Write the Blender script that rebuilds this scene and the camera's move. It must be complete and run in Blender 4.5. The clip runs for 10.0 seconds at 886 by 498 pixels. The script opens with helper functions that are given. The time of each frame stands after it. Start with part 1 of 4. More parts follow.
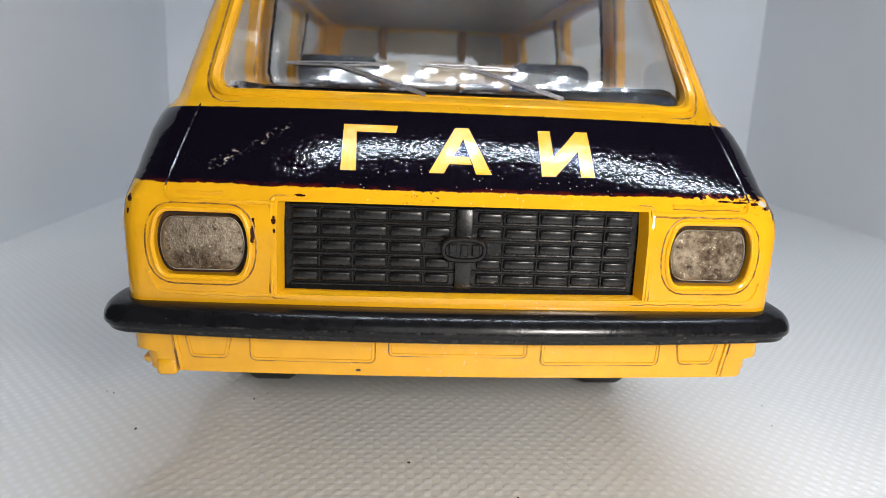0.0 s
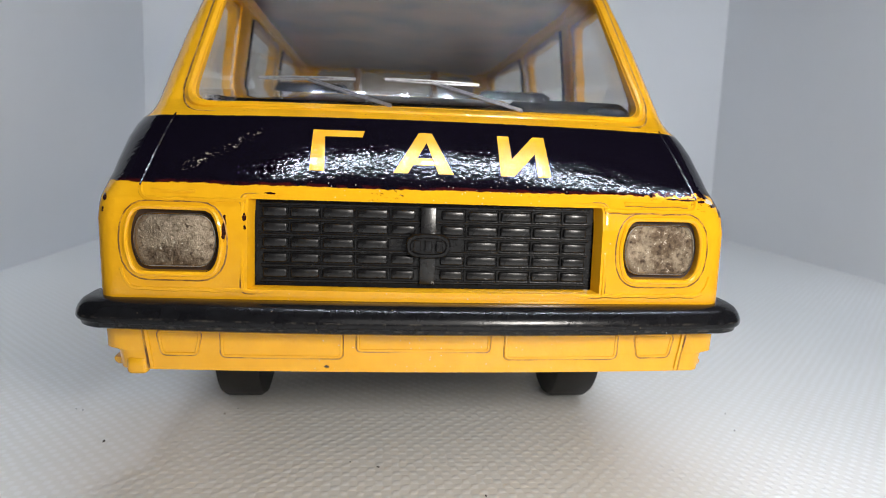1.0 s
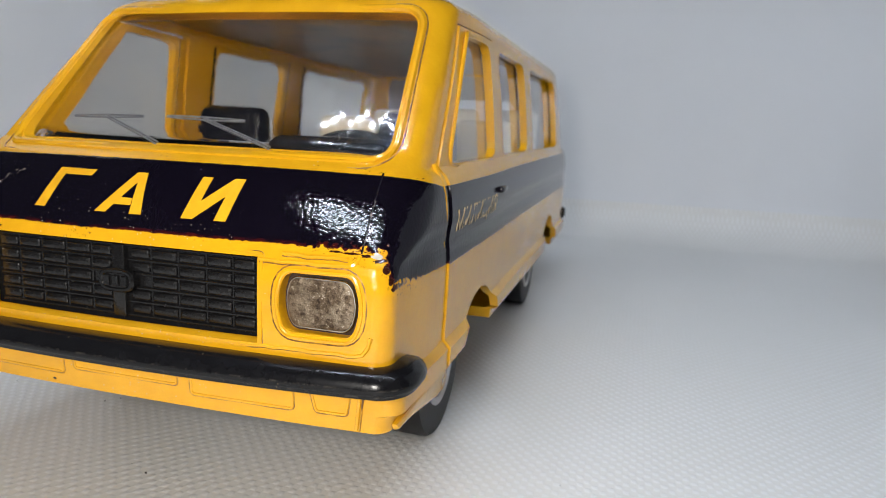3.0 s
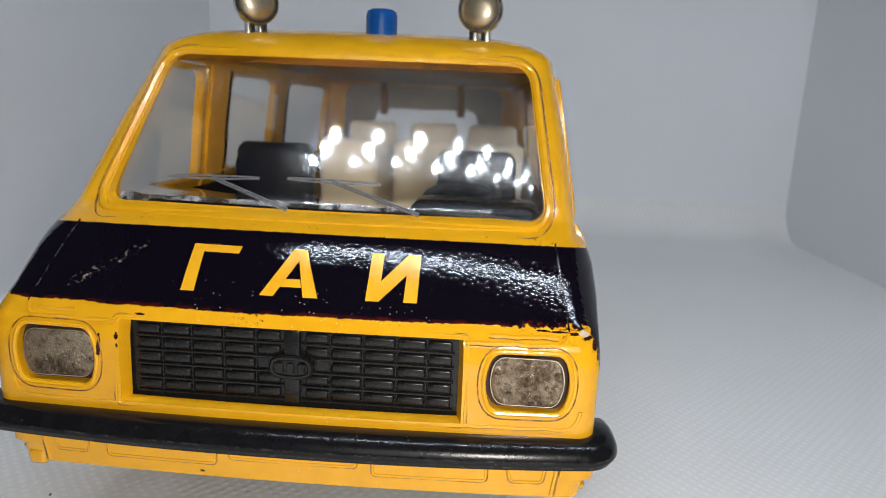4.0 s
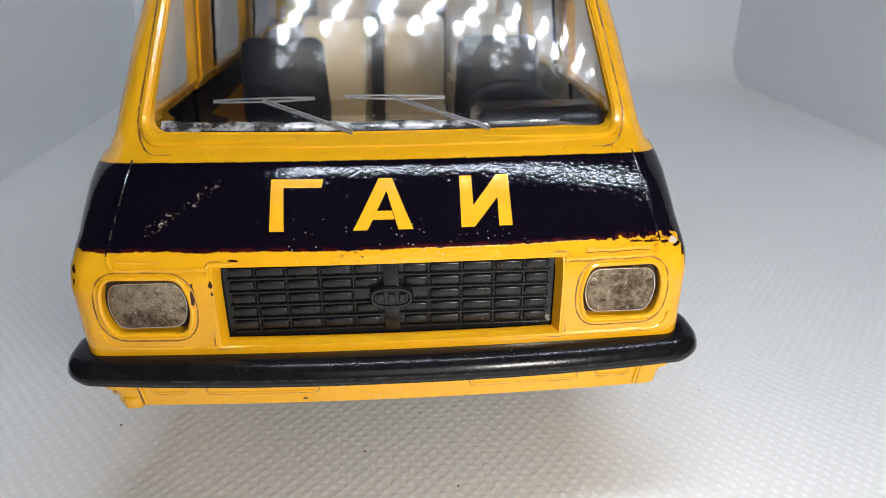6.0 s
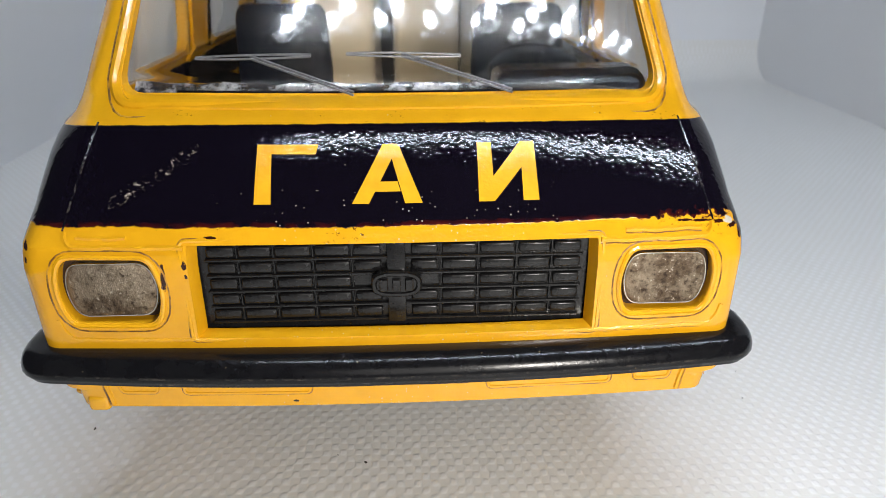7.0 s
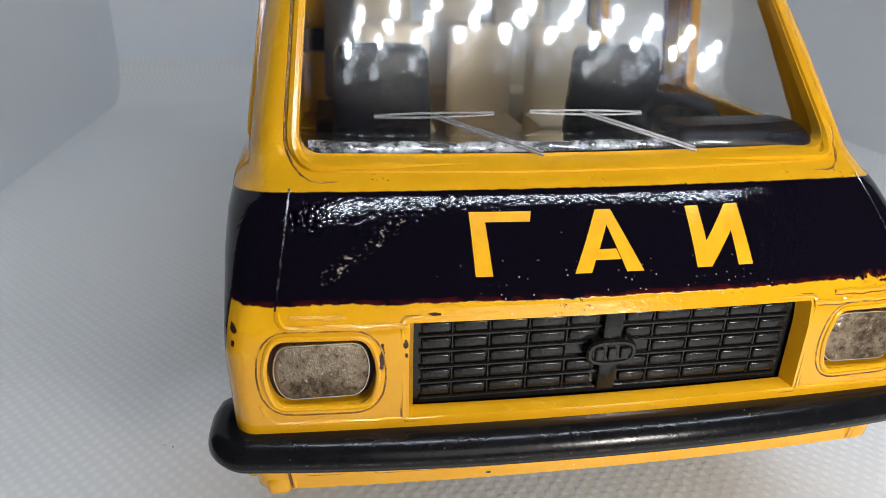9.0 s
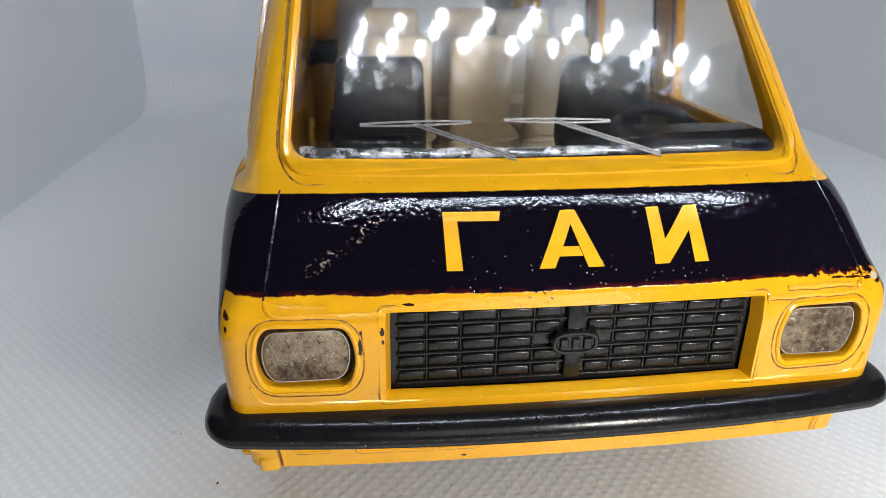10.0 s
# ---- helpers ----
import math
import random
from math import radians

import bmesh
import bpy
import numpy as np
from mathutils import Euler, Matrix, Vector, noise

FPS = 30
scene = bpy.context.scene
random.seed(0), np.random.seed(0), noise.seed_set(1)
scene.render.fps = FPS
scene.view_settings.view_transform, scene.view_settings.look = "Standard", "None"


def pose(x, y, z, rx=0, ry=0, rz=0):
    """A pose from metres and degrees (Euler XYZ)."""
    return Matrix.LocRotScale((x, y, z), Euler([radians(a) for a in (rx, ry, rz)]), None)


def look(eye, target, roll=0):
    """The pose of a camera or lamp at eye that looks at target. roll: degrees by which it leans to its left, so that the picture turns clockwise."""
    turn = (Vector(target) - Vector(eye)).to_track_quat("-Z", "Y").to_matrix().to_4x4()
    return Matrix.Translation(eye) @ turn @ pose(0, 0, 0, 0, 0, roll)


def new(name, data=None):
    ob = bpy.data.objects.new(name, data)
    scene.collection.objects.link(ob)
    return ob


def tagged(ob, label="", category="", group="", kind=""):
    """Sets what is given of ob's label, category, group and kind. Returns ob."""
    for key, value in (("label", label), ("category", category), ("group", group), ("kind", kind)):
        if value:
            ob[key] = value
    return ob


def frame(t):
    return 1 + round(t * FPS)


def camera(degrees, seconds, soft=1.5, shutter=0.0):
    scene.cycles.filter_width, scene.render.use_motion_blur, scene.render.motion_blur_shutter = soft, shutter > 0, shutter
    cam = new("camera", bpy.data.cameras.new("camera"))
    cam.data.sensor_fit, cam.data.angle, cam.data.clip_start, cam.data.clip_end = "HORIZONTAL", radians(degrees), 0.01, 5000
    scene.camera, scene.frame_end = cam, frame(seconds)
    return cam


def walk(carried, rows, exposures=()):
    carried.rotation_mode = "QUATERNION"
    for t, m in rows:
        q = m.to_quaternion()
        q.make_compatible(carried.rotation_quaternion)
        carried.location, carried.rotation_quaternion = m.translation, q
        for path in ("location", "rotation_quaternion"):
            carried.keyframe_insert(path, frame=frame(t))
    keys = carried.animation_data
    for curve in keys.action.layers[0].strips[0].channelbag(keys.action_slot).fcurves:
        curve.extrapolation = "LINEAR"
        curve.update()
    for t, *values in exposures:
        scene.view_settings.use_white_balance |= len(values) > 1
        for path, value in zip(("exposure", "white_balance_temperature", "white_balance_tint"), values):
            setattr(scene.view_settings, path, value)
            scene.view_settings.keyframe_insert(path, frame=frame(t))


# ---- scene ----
# Units: every model is drawn in millimetres and scaled to metres when it is linked.
MM = 0.001
cam = camera(66.8, 10.0, soft=0.5)
# a close focus, with the far end of the box a little soft
cam.data.dof.use_dof = True
cam.data.dof.focus_distance = 46 * MM
cam.data.dof.aperture_fstop = 100.0
# seconds, x, y, z in millimetres, turn in degrees
ROWS = [
    (0.0, -4.82, -48.20, 30.72, 76.79, -2.28, -3.40),
    (0.5, -4.55, -48.24, 28.87, 77.99, -2.32, -4.64),
    (1.0, -3.84, -51.27, 26.91, 81.49, -2.00, -5.32),
    (1.5, 6.78, -53.45, 27.92, 80.63, -1.71, 0.28),
    (2.0, 30.99, -51.38, 30.38, 80.85, -2.96, 10.45),
    (2.2, 35.82, -48.78, 32.98, 78.90, -2.60, 12.83),
    (3.3, 40.25, -44.77, 33.08, 79.74, -2.35, 16.32),
    (3.5, 36.64, -47.03, 35.57, 77.56, -2.42, 13.55),
    (4.0, 14.17, -48.94, 40.16, 77.67, -2.36, 3.73),
    (4.2, 7.30, -46.90, 42.50, 76.50, -1.75, -0.10),
    (4.5, 0.48, -46.86, 39.90, 75.82, -0.29, -2.46),
    (5.0, 1.51, -48.28, 37.52, 74.18, -0.29, -3.20),
    (5.2, 1.51, -48.04, 40.71, 71.40, -0.83, -3.93),
    (6.3, 0.68, -45.51, 45.63, 64.02, 0.42, -3.76),
    (6.5, 0.80, -42.40, 43.09, 63.84, 0.41, -3.42),
    (7.0, 1.05, -40.78, 40.53, 65.27, -0.07, -2.92),
    (7.5, -4.39, -38.59, 41.61, 65.84, 0.18, -3.68),
    (8.0, -15.67, -33.48, 41.85, 66.34, -1.66, -8.81),
    (8.5, -19.34, -31.51, 41.81, 66.18, -2.30, -10.73),
    (9.0, -17.14, -35.89, 43.50, 65.78, -1.36, -8.68),
    (9.5, -15.04, -40.29, 44.94, 66.79, -0.87, -7.02),
    (10.0, -14.41, -40.14, 44.33, 66.55, -0.75, -6.73),
]
walk(cam, [(t, pose(x * MM, y * MM, z * MM, rx, ry, rz)) for t, x, y, z, rx, ry, rz in ROWS],
     exposures=[(0.0, -0.10, 6500, 10), (1.5, -0.12, 6500, 10), (2.0, -0.24, 6500, 10), (3.5, -0.24, 6500, 10), (4.0, -0.42, 6500, 10), (4.5, -0.68, 6700, 14), (5.0, -0.6, 6500, 10), (6.5, -0.15, 6500, 10), (7.5, -0.2, 6500, 10), (8.0, -0.15, 6500, 10), (8.5, -0.3, 6500, 10), (9.0, -0.3, 6500, 10), (9.5, -0.16, 6500, 10), (10.0, -0.16, 6500, 10)])

# ---- world and light ----
world = bpy.data.worlds.new("room_light")
scene.world = world
world.use_nodes = True
wbg = world.node_tree.nodes["Background"]
wbg.inputs[0].default_value = (0.75, 0.82, 1.0, 1)
wbg.inputs[1].default_value = 0.045
LED_POWER = 268.0
# added unseen fill lamps: warm disc behind the lens, soft panel before the box
warm_fill = new("warm_fill", bpy.data.lights.new("warm_fill", "AREA"))
warm_fill.data.shape, warm_fill.data.size = "DISK", 15 * MM
warm_fill.data.energy, warm_fill.data.color = 0.066, (1.0, 0.95, 0.88)
warm_fill.matrix_world = look((28 * MM, -66 * MM, 41 * MM), (3 * MM, 4 * MM, 3 * MM))
front_light = new("front_light", bpy.data.lights.new("front_light", "AREA"))
front_light.data.shape, front_light.data.size, front_light.data.size_y = "RECTANGLE", 130 * MM, 110 * MM
front_light.data.energy, front_light.data.color = 0.115, (1.0, 0.97, 0.93)
front_light.matrix_world = look((35 * MM, -215 * MM, 92 * MM), (8 * MM, 0, 15 * MM))


# ---- materials ----
class Nodes:
    """Small helper to write node materials."""

    def __init__(self, name):
        self.mat = bpy.data.materials.new(name)
        self.mat.use_nodes = True
        self.nt = self.mat.node_tree
        self.bsdf = self.nt.nodes["Principled BSDF"]
        tc = self.nt.nodes.new("ShaderNodeTexCoord")
        sc = self.nt.nodes.new("ShaderNodeVectorMath")
        sc.operation = "SCALE"
        sc.inputs["Scale"].default_value = 1000.0
        self.nt.links.new(tc.outputs["Object"], sc.inputs[0])
        self.mm = sc.outputs[0]

    def put(self, socket, value):
        if isinstance(value, bpy.types.NodeSocket):
            self.nt.links.new(value, socket)
        else:
            socket.default_value = value

    def math(self, op, a, b=0.0, c=0.0, clamp=False):
        n = self.nt.nodes.new("ShaderNodeMath")
        n.operation, n.use_clamp = op, clamp
        for s, v in zip(n.inputs, (a, b, c)):
            self.put(s, v)
        return n.outputs[0]

    def xyz(self):
        n = self.nt.nodes.new("ShaderNodeSeparateXYZ")
        self.nt.links.new(self.mm, n.inputs[0])
        return n.outputs

    def noise(self, scale, detail=3.0, rough=0.55, vector=None):
        n = self.nt.nodes.new("ShaderNodeTexNoise")
        n.inputs["Scale"].default_value = scale
        n.inputs["Detail"].default_value = detail
        n.inputs["Roughness"].default_value = rough
        self.nt.links.new(vector or self.mm, n.inputs["Vector"])
        return n.outputs["Fac"]

    def voronoi(self, scale, out="Distance"):
        n = self.nt.nodes.new("ShaderNodeTexVoronoi")
        n.inputs["Scale"].default_value = scale
        self.nt.links.new(self.mm, n.inputs["Vector"])
        return n.outputs[out]

    def range(self, v, a, b, c=0.0, d=1.0, smooth=False):
        n = self.nt.nodes.new("ShaderNodeMapRange")
        if smooth:
            n.interpolation_type = "SMOOTHSTEP"
        for s, w in zip(n.inputs, (v, a, b, c, d)):
            self.put(s, w)
        return n.outputs[0]

    def mix(self, f, a, b):
        n = self.nt.nodes.new("ShaderNodeMix")
        n.data_type = "RGBA"
        self.put(n.inputs[0], f)
        self.put(n.inputs[6], a)
        self.put(n.inputs[7], b)
        return n.outputs[2]

    def bump(self, height, strength, depth_mm):
        n = self.nt.nodes.new("ShaderNodeBump")
        n.inputs["Strength"].default_value = strength
        n.inputs["Distance"].default_value = depth_mm * MM
        self.nt.links.new(height, n.inputs["Height"])
        if self.bsdf.inputs["Normal"].links:
            self.nt.links.new(self.bsdf.inputs["Normal"].links[0].from_socket, n.inputs["Normal"])
        self.nt.links.new(n.outputs[0], self.bsdf.inputs["Normal"])

    def set(self, **kw):
        names = {"color": "Base Color", "rough": "Roughness", "metal": "Metallic", "coat": "Coat Weight",
                 "coat_rough": "Coat Roughness", "trans": "Transmission Weight", "ior": "IOR", "spec": "Specular IOR Level"}
        for k, v in kw.items():
            self.put(self.bsdf.inputs[names[k]], v)
        return self.mat


BLACK = (0.0036, 0.0026, 0.006, 1)


def paint_material(name, banded):
    """Glossy yellow model paint; banded: with the black painted belt, worn and chipped along its edges."""
    m = Nodes(name)
    x, y, z = m.xyz()
    grain = m.noise(0.35, 4)
    yellow = m.mix(m.range(grain, 0.3, 0.7), (0.67, 0.327, 0.007, 1), (0.74, 0.372, 0.010, 1))
    # grime settled in hollows and rubbed spots, as blotches
    dirt = m.range(m.noise(1.3, 5, 0.7), 0.66, 0.80)
    yellow = m.mix(m.math("MULTIPLY", dirt, 0.45), yellow, (0.42, 0.17, 0.008, 1))
    peel = m.noise(1.5, 1)
    fine = m.noise(4.2, 1, 0.4)
    if not banded:
        m.bump(m.math("ADD", peel, m.math("MULTIPLY", fine, 0.25)), 0.7, 0.05)
        m.set(color=yellow, rough=0.14, coat=0.2, coat_rough=0.04)
        return m.mat
    ax = m.math("ABSOLUTE", x)
    low_l = m.range(x, -23.9, -24.45, 23.75, 20.9, True)
    low_r = m.range(x, 22.8, 24.1, 23.75, 20.9)
    low = m.math("MINIMUM", low_l, low_r)
    low = m.math("SUBTRACT", low, m.range(y, 8.0, 13.0, 0.0, 0.25))
    top = m.range(y, 4.5, 12.0, 29.15, 27.75)
    top = m.math("ADD", top, m.range(y, 30.0, 110.0, 0.0, 0.5))
    under, over = m.math("SUBTRACT", z, low), m.math("SUBTRACT", top, z)
    edge = m.math("MINIMUM", under, over)
    ragged = m.math("MULTIPLY", m.math("SUBTRACT", m.noise(1.7, 4, 0.6), 0.5), 0.9)
    wander = m.math("MULTIPLY", m.math("SUBTRACT", m.noise(0.25, 2), 0.5), 0.22)
    # the corner by the wing is badly chipped
    corner = m.math("MULTIPLY", m.range(x, 15.0, 22.0), m.range(y, 7.0, 4.0))
    ragged = m.math("MULTIPLY", ragged, m.math("ADD", 0.32, m.math("MULTIPLY", corner, 2.3)))
    crisp = m.math("ADD", over, m.math("MULTIPLY", m.math("SUBTRACT", m.noise(1.2, 3), 0.5), 0.12))
    band = m.range(m.math("MINIMUM", m.math("ADD", m.math("ADD", under, ragged), wander), crisp), -0.03, 0.03)
    # pin holes over the lower hood and single flecks
    dots = m.range(m.voronoi(2.3), 0.13, 0.09)
    patch = m.range(m.noise(0.8, 2), 0.44, 0.53)
    zone = m.math("MULTIPLY", m.range(z, 26.0, 24.6), m.range(ax, 12.0, 6.0))
    few = m.range(m.noise(0.42, 1), 0.72, 0.74)
    holes = m.math("MULTIPLY", dots, m.math("MAXIMUM", m.math("MULTIPLY", patch, zone), few))
    # a scraped streak across the hood
    u = m.math("ADD", m.math("MULTIPLY", m.math("ADD", x, 15.8), 0.88), m.math("MULTIPLY", m.math("SUBTRACT", z, 26.3), 0.47))
    v = m.math("SUBTRACT", m.math("MULTIPLY", m.math("SUBTRACT", z, 26.3), 0.88), m.math("MULTIPLY", m.math("ADD", x, 15.8), 0.47))
    streak = m.math("MULTIPLY", m.range(m.math("ABSOLUTE", u), 3.2, 2.4), m.range(m.math("ABSOLUTE", v), 0.42, 0.12))
    scrape = m.math("MULTIPLY", streak, m.range(m.noise(2.4, 5, 0.8), 0.57, 0.62))
    scrape = m.math("MULTIPLY", scrape, m.range(y, 9.0, 7.0))
    # dark chips on the yellow close under the belt and by the lamps
    chips = m.math("MULTIPLY", m.range(m.noise(3.1, 4, 0.7), 0.60, 0.62), m.range(edge, -1.3, -0.3))
    chips = m.math("MULTIPLY", chips, m.math("MAXIMUM", corner, m.range(m.noise(0.5, 1), 0.60, 0.64)))
    # bare metal where the wing corner is knocked
    dx, dy, dz = m.math("SUBTRACT", x, 22.4), m.math("SUBTRACT", y, 0.2), m.math("SUBTRACT", z, 23.4)
    d2 = m.math("ADD", m.math("ADD", m.math("MULTIPLY", dx, dx), m.math("MULTIPLY", dy, dy)), m.math("MULTIPLY", m.math("MULTIPLY", dz, dz), 4.0))
    bare = m.range(m.math("ADD", d2, m.math("MULTIPLY", m.noise(2.0, 3), 1.4)), 0.85, 0.78)
    # single knocks through to the dark primer: x, z, half width, half height
    warp = m.math("MULTIPLY", m.math("SUBTRACT", m.noise(4.5, 4, 0.75), 0.5), 4.5)
    for kx, kz, kw, kh in ((-15.05, 20.5, 0.17, 0.75), (-13.6, 21.45, 0.16, 0.34), (-13.55, 20.7, 0.1, 0.16), (-7.6, 9.75, 0.2, 0.1), (-23.75, 22.6, 0.2, 0.25), (-23.85, 21.7, 0.12, 0.2), (-11.8, 23.2, 0.4, 0.09), (23.3, 22.6, 0.25, 0.4), (23.65, 21.8, 0.2, 0.45), (22.7, 23.1, 0.45, 0.14), (21.6, 23.4, 0.5, 0.1), (20.5, 23.5, 0.6, 0.08), (19.3, 23.55, 0.5, 0.07), (23.8, 21.2, 0.12, 0.25), (-15.0, 21.3, 0.1, 0.3)):
        qx = m.math("DIVIDE", m.math("SUBTRACT", x, kx), kw)
        qz = m.math("DIVIDE", m.math("SUBTRACT", z, kz), kh)
        q = m.math("ADD", m.math("ADD", m.math("MULTIPLY", qx, qx), m.math("MULTIPLY", qz, qz)), warp)
        chips = m.math("MAXIMUM", chips, m.math("MULTIPLY", m.range(q, 1.1, 0.9), m.range(y, 8.0, 6.0)))
    color = m.mix(chips, yellow, (0.035, 0.008, 0.004, 1))
    reach = m.math("MINIMUM", m.math("ADD", m.math("ADD", under, ragged), wander), crisp)
    thin = m.math("MULTIPLY", m.range(reach, 0.30, 0.05), m.range(under, 2.0, 1.4))
    color = m.mix(band, color, m.mix(m.math("MULTIPLY", thin, m.range(m.noise(0.7, 3), 0.35, 0.6)), BLACK, (0.060, 0.006, 0.004, 1)))
    color = m.mix(scrape, color, (0.55, 0.46, 0.38, 1))
    color = m.mix(holes, color, (0.55, 0.48, 0.40, 1))
    color = m.mix(bare, color, (0.50, 0.47, 0.40, 1))
    pebble = m.math("ADD", m.noise(3.1, 1, 0.4), m.math("MULTIPLY", m.noise(5.5, 1, 0.4), 0.3))
    m.bump(m.math("ADD", m.math("MULTIPLY", peel, 0.1), m.math("MULTIPLY", pebble, 0.42)), 0.8, 0.05)
    m.bump(band, 0.6, 0.04)
    m.set(coat=m.math("MULTIPLY", m.math("SUBTRACT", 1.0, band), 0.15), coat_rough=0.05, spec=m.math("SUBTRACT", 0.5, m.math("MULTIPLY", band, 0.24)))
    m.set(color=color, rough=m.mix(band, (0.13, 0.13, 0.13, 1), (0.045, 0.045, 0.045, 1)))
    return m.mat


def plain(name, color, rough, metal=0.0, mottled=0.15, scale=1.2, bump=0.0, coat=0.0, spec=0.5):
    m = Nodes(name)
    dark = tuple(c * (1 - mottled) for c in color[:3]) + (1,)
    m.set(color=m.mix(m.range(m.noise(scale, 4), 0.3, 0.7), dark, color), rough=rough, metal=metal, coat=coat, spec=spec)
    if bump:
        m.bump(m.noise(scale * 3, 4), 0.6, bump)
    return m.mat


def sheet_material():
    """White plastic-coated cloth with a fine staggered dimple weave."""
    m = Nodes("white_dimpled_sheet")
    x, y, z = m.xyz()
    wx = m.math("ADD", x, m.math("MULTIPLY", m.math("SUBTRACT", m.noise(0.30, 2), 0.5), 0.7))
    wy = m.math("ADD", y, m.math("MULTIPLY", m.math("SUBTRACT", m.noise(0.25, 2), 0.5), 0.7))
    k = math.pi / 0.74
    weave = m.math("MULTIPLY", m.math("SINE", m.math("MULTIPLY", wx, k)), m.math("SINE", m.math("MULTIPLY", wy, k * 0.9)))
    weave = m.math("ADD", m.range(weave, -0.2, 0.9, 0.0, 1.0, True), m.math("MULTIPLY", m.noise(1.1, 3), 0.5))
    color = m.mix(m.range(m.noise(0.02, 4), 0.3, 0.7), (0.80, 0.80, 0.79, 1), (0.85, 0.85, 0.845, 1))
    color = m.mix(m.range(weave, 0.1, 1.0), (0.77, 0.76, 0.73, 1), color)
    m.bump(weave, 0.45, 0.10)
    m.bump(m.noise(3.0, 3), 0.2, 0.05)
    m.set(color=color, rough=0.42)
    return m.mat


def glass_material(name, ior=1.49, wave=0.0, haze=0.0, tint=(0.97, 0.97, 0.97, 1)):
    """Clear moulded plastic; wave: millimetres of slow unevenness; haze: a dull film that catches the lamps."""
    m = Nodes(name)
    if wave:
        m.bump(m.noise(0.35, 1), 1.0, wave)
        m.bump(m.noise(2.6, 2, 0.5), 0.12, 0.010)
        m.bump(m.noise(6.0, 2, 0.6), 0.14, 0.006)
    m.set(color=tint, rough=0.015, trans=1.0, ior=ior, coat=haze, coat_rough=0.15)
    return m.mat


def glow(name, color, power):
    m = Nodes(name)
    m.put(m.bsdf.inputs["Emission Color"], color)
    m.put(m.bsdf.inputs["Emission Strength"], power)
    return m.set(color=color, rough=0.5)


def lamp_metal():
    """Cast silver of the headlamp blocks, pitted and tarnished."""
    m = Nodes("pitted_silver")
    pits = m.noise(2.5, 5, 0.72)
    blotch = m.range(m.noise(0.6, 4, 0.65), 0.40, 0.60)
    tone = m.mix(blotch, (0.30, 0.245, 0.18, 1), (0.11, 0.078, 0.05, 1))
    level = m.math("ADD", pits, m.math("MULTIPLY", blotch, 0.06))
    tone = m.mix(m.range(level, 0.56, 0.72), tone, (0.045, 0.03, 0.022, 1))
    tone = m.mix(m.range(pits, 0.40, 0.33), tone, (0.58, 0.53, 0.44, 1))
    m.bump(pits, 1.0, 0.13)
    m.set(color=tone, rough=m.range(level, 0.5, 0.65, 0.30, 0.6), metal=0.85)
    return m.mat


def badge_plastic():
    m = Nodes("black_moulded_plastic")
    m.bump(m.noise(4.0, 4), 0.4, 0.03)
    m.set(color=m.mix(m.range(m.noise(0.9, 4), 0.35, 0.7), (0.007, 0.007, 0.0075, 1), (0.012, 0.012, 0.0125, 1)),
          rough=m.range(m.noise(1.5, 3), 0.3, 0.7, 0.17, 0.28), spec=0.34)
    return m.mat


def bumper_plastic():
    """Satin black plastic; pale front-edge lines are part wear, part painted ridge highlight."""
    m = Nodes("black_plastic_rubs_glints")
    x, y, z = m.xyz()
    rub_glint = m.math("MULTIPLY", m.range(m.math("ABSOLUTE", m.math("SUBTRACT", m.math("ABSOLUTE", m.math("SUBTRACT", z, 13.8)), 0.32)), 0.10, 0.04), m.range(m.noise(1.6, 5, 0.75), 0.50, 0.62))
    specks = m.math("MULTIPLY", m.range(m.voronoi(1.1), 0.09, 0.06), m.range(m.noise(0.5, 1), 0.60, 0.64))
    base = m.mix(m.range(m.noise(0.9, 4), 0.35, 0.7), (0.005, 0.005, 0.006, 1), (0.008, 0.008, 0.009, 1))
    color = m.mix(m.math("MULTIPLY", rub_glint, 0.25), base, (0.16, 0.14, 0.115, 1))
    color = m.mix(m.math("MULTIPLY", specks, 0.4), color, (0.22, 0.17, 0.10, 1))
    m.bump(m.noise(4.0, 3), 0.5, 0.02)
    m.set(color=color, rough=m.range(m.noise(1.5, 3), 0.3, 0.7, 0.15, 0.24), spec=0.22)
    return m.mat


PAINT = paint_material("yellow_paint_with_black_belt", True)
PAINT_Y = paint_material("yellow_paint", False)
LETTER = plain("stencilled_yellow", (0.84, 0.42, 0.016, 1), 0.16, mottled=0.12, scale=0.8, bump=0.045, coat=0.3)
SIDE_LETTER = plain("faded_ochre_lettering", (0.86, 0.62, 0.30, 1), 0.4)
PLASTIC = badge_plastic()
BUMPER = bumper_plastic()
SILVER = lamp_metal()
CHROME = plain("worn_chrome", (0.62, 0.58, 0.50, 1), 0.2, metal=1.0, mottled=0.55, scale=0.9)
BRASSY = plain("dulled_brass_plate", (0.55, 0.47, 0.34, 1), 0.3, metal=0.8, mottled=0.3, scale=1.1)
WIPER = plain("silvered_plastic", (0.45, 0.45, 0.47, 1), 0.3, metal=0.7, mottled=0.5, scale=3.0, bump=0.03)
TYRE = plain("black_rubber", (0.014, 0.013, 0.013, 1), 0.6, mottled=0.4, scale=1.0)
RIM = plain("light_grey_plastic", (0.62, 0.62, 0.60, 1), 0.4)
SEAT_DARK = plain("dark_blue_black_plastic", (0.006, 0.008, 0.018, 1), 0.16, mottled=0.3, bump=0.15)
SEAT_BEIGE = plain("beige_plastic", (0.88, 0.78, 0.57, 1), 0.5, mottled=0.08)
DASH = plain("black_dashboard_plastic", (0.006, 0.007, 0.010, 1), 0.15, mottled=0.3, bump=0.15)
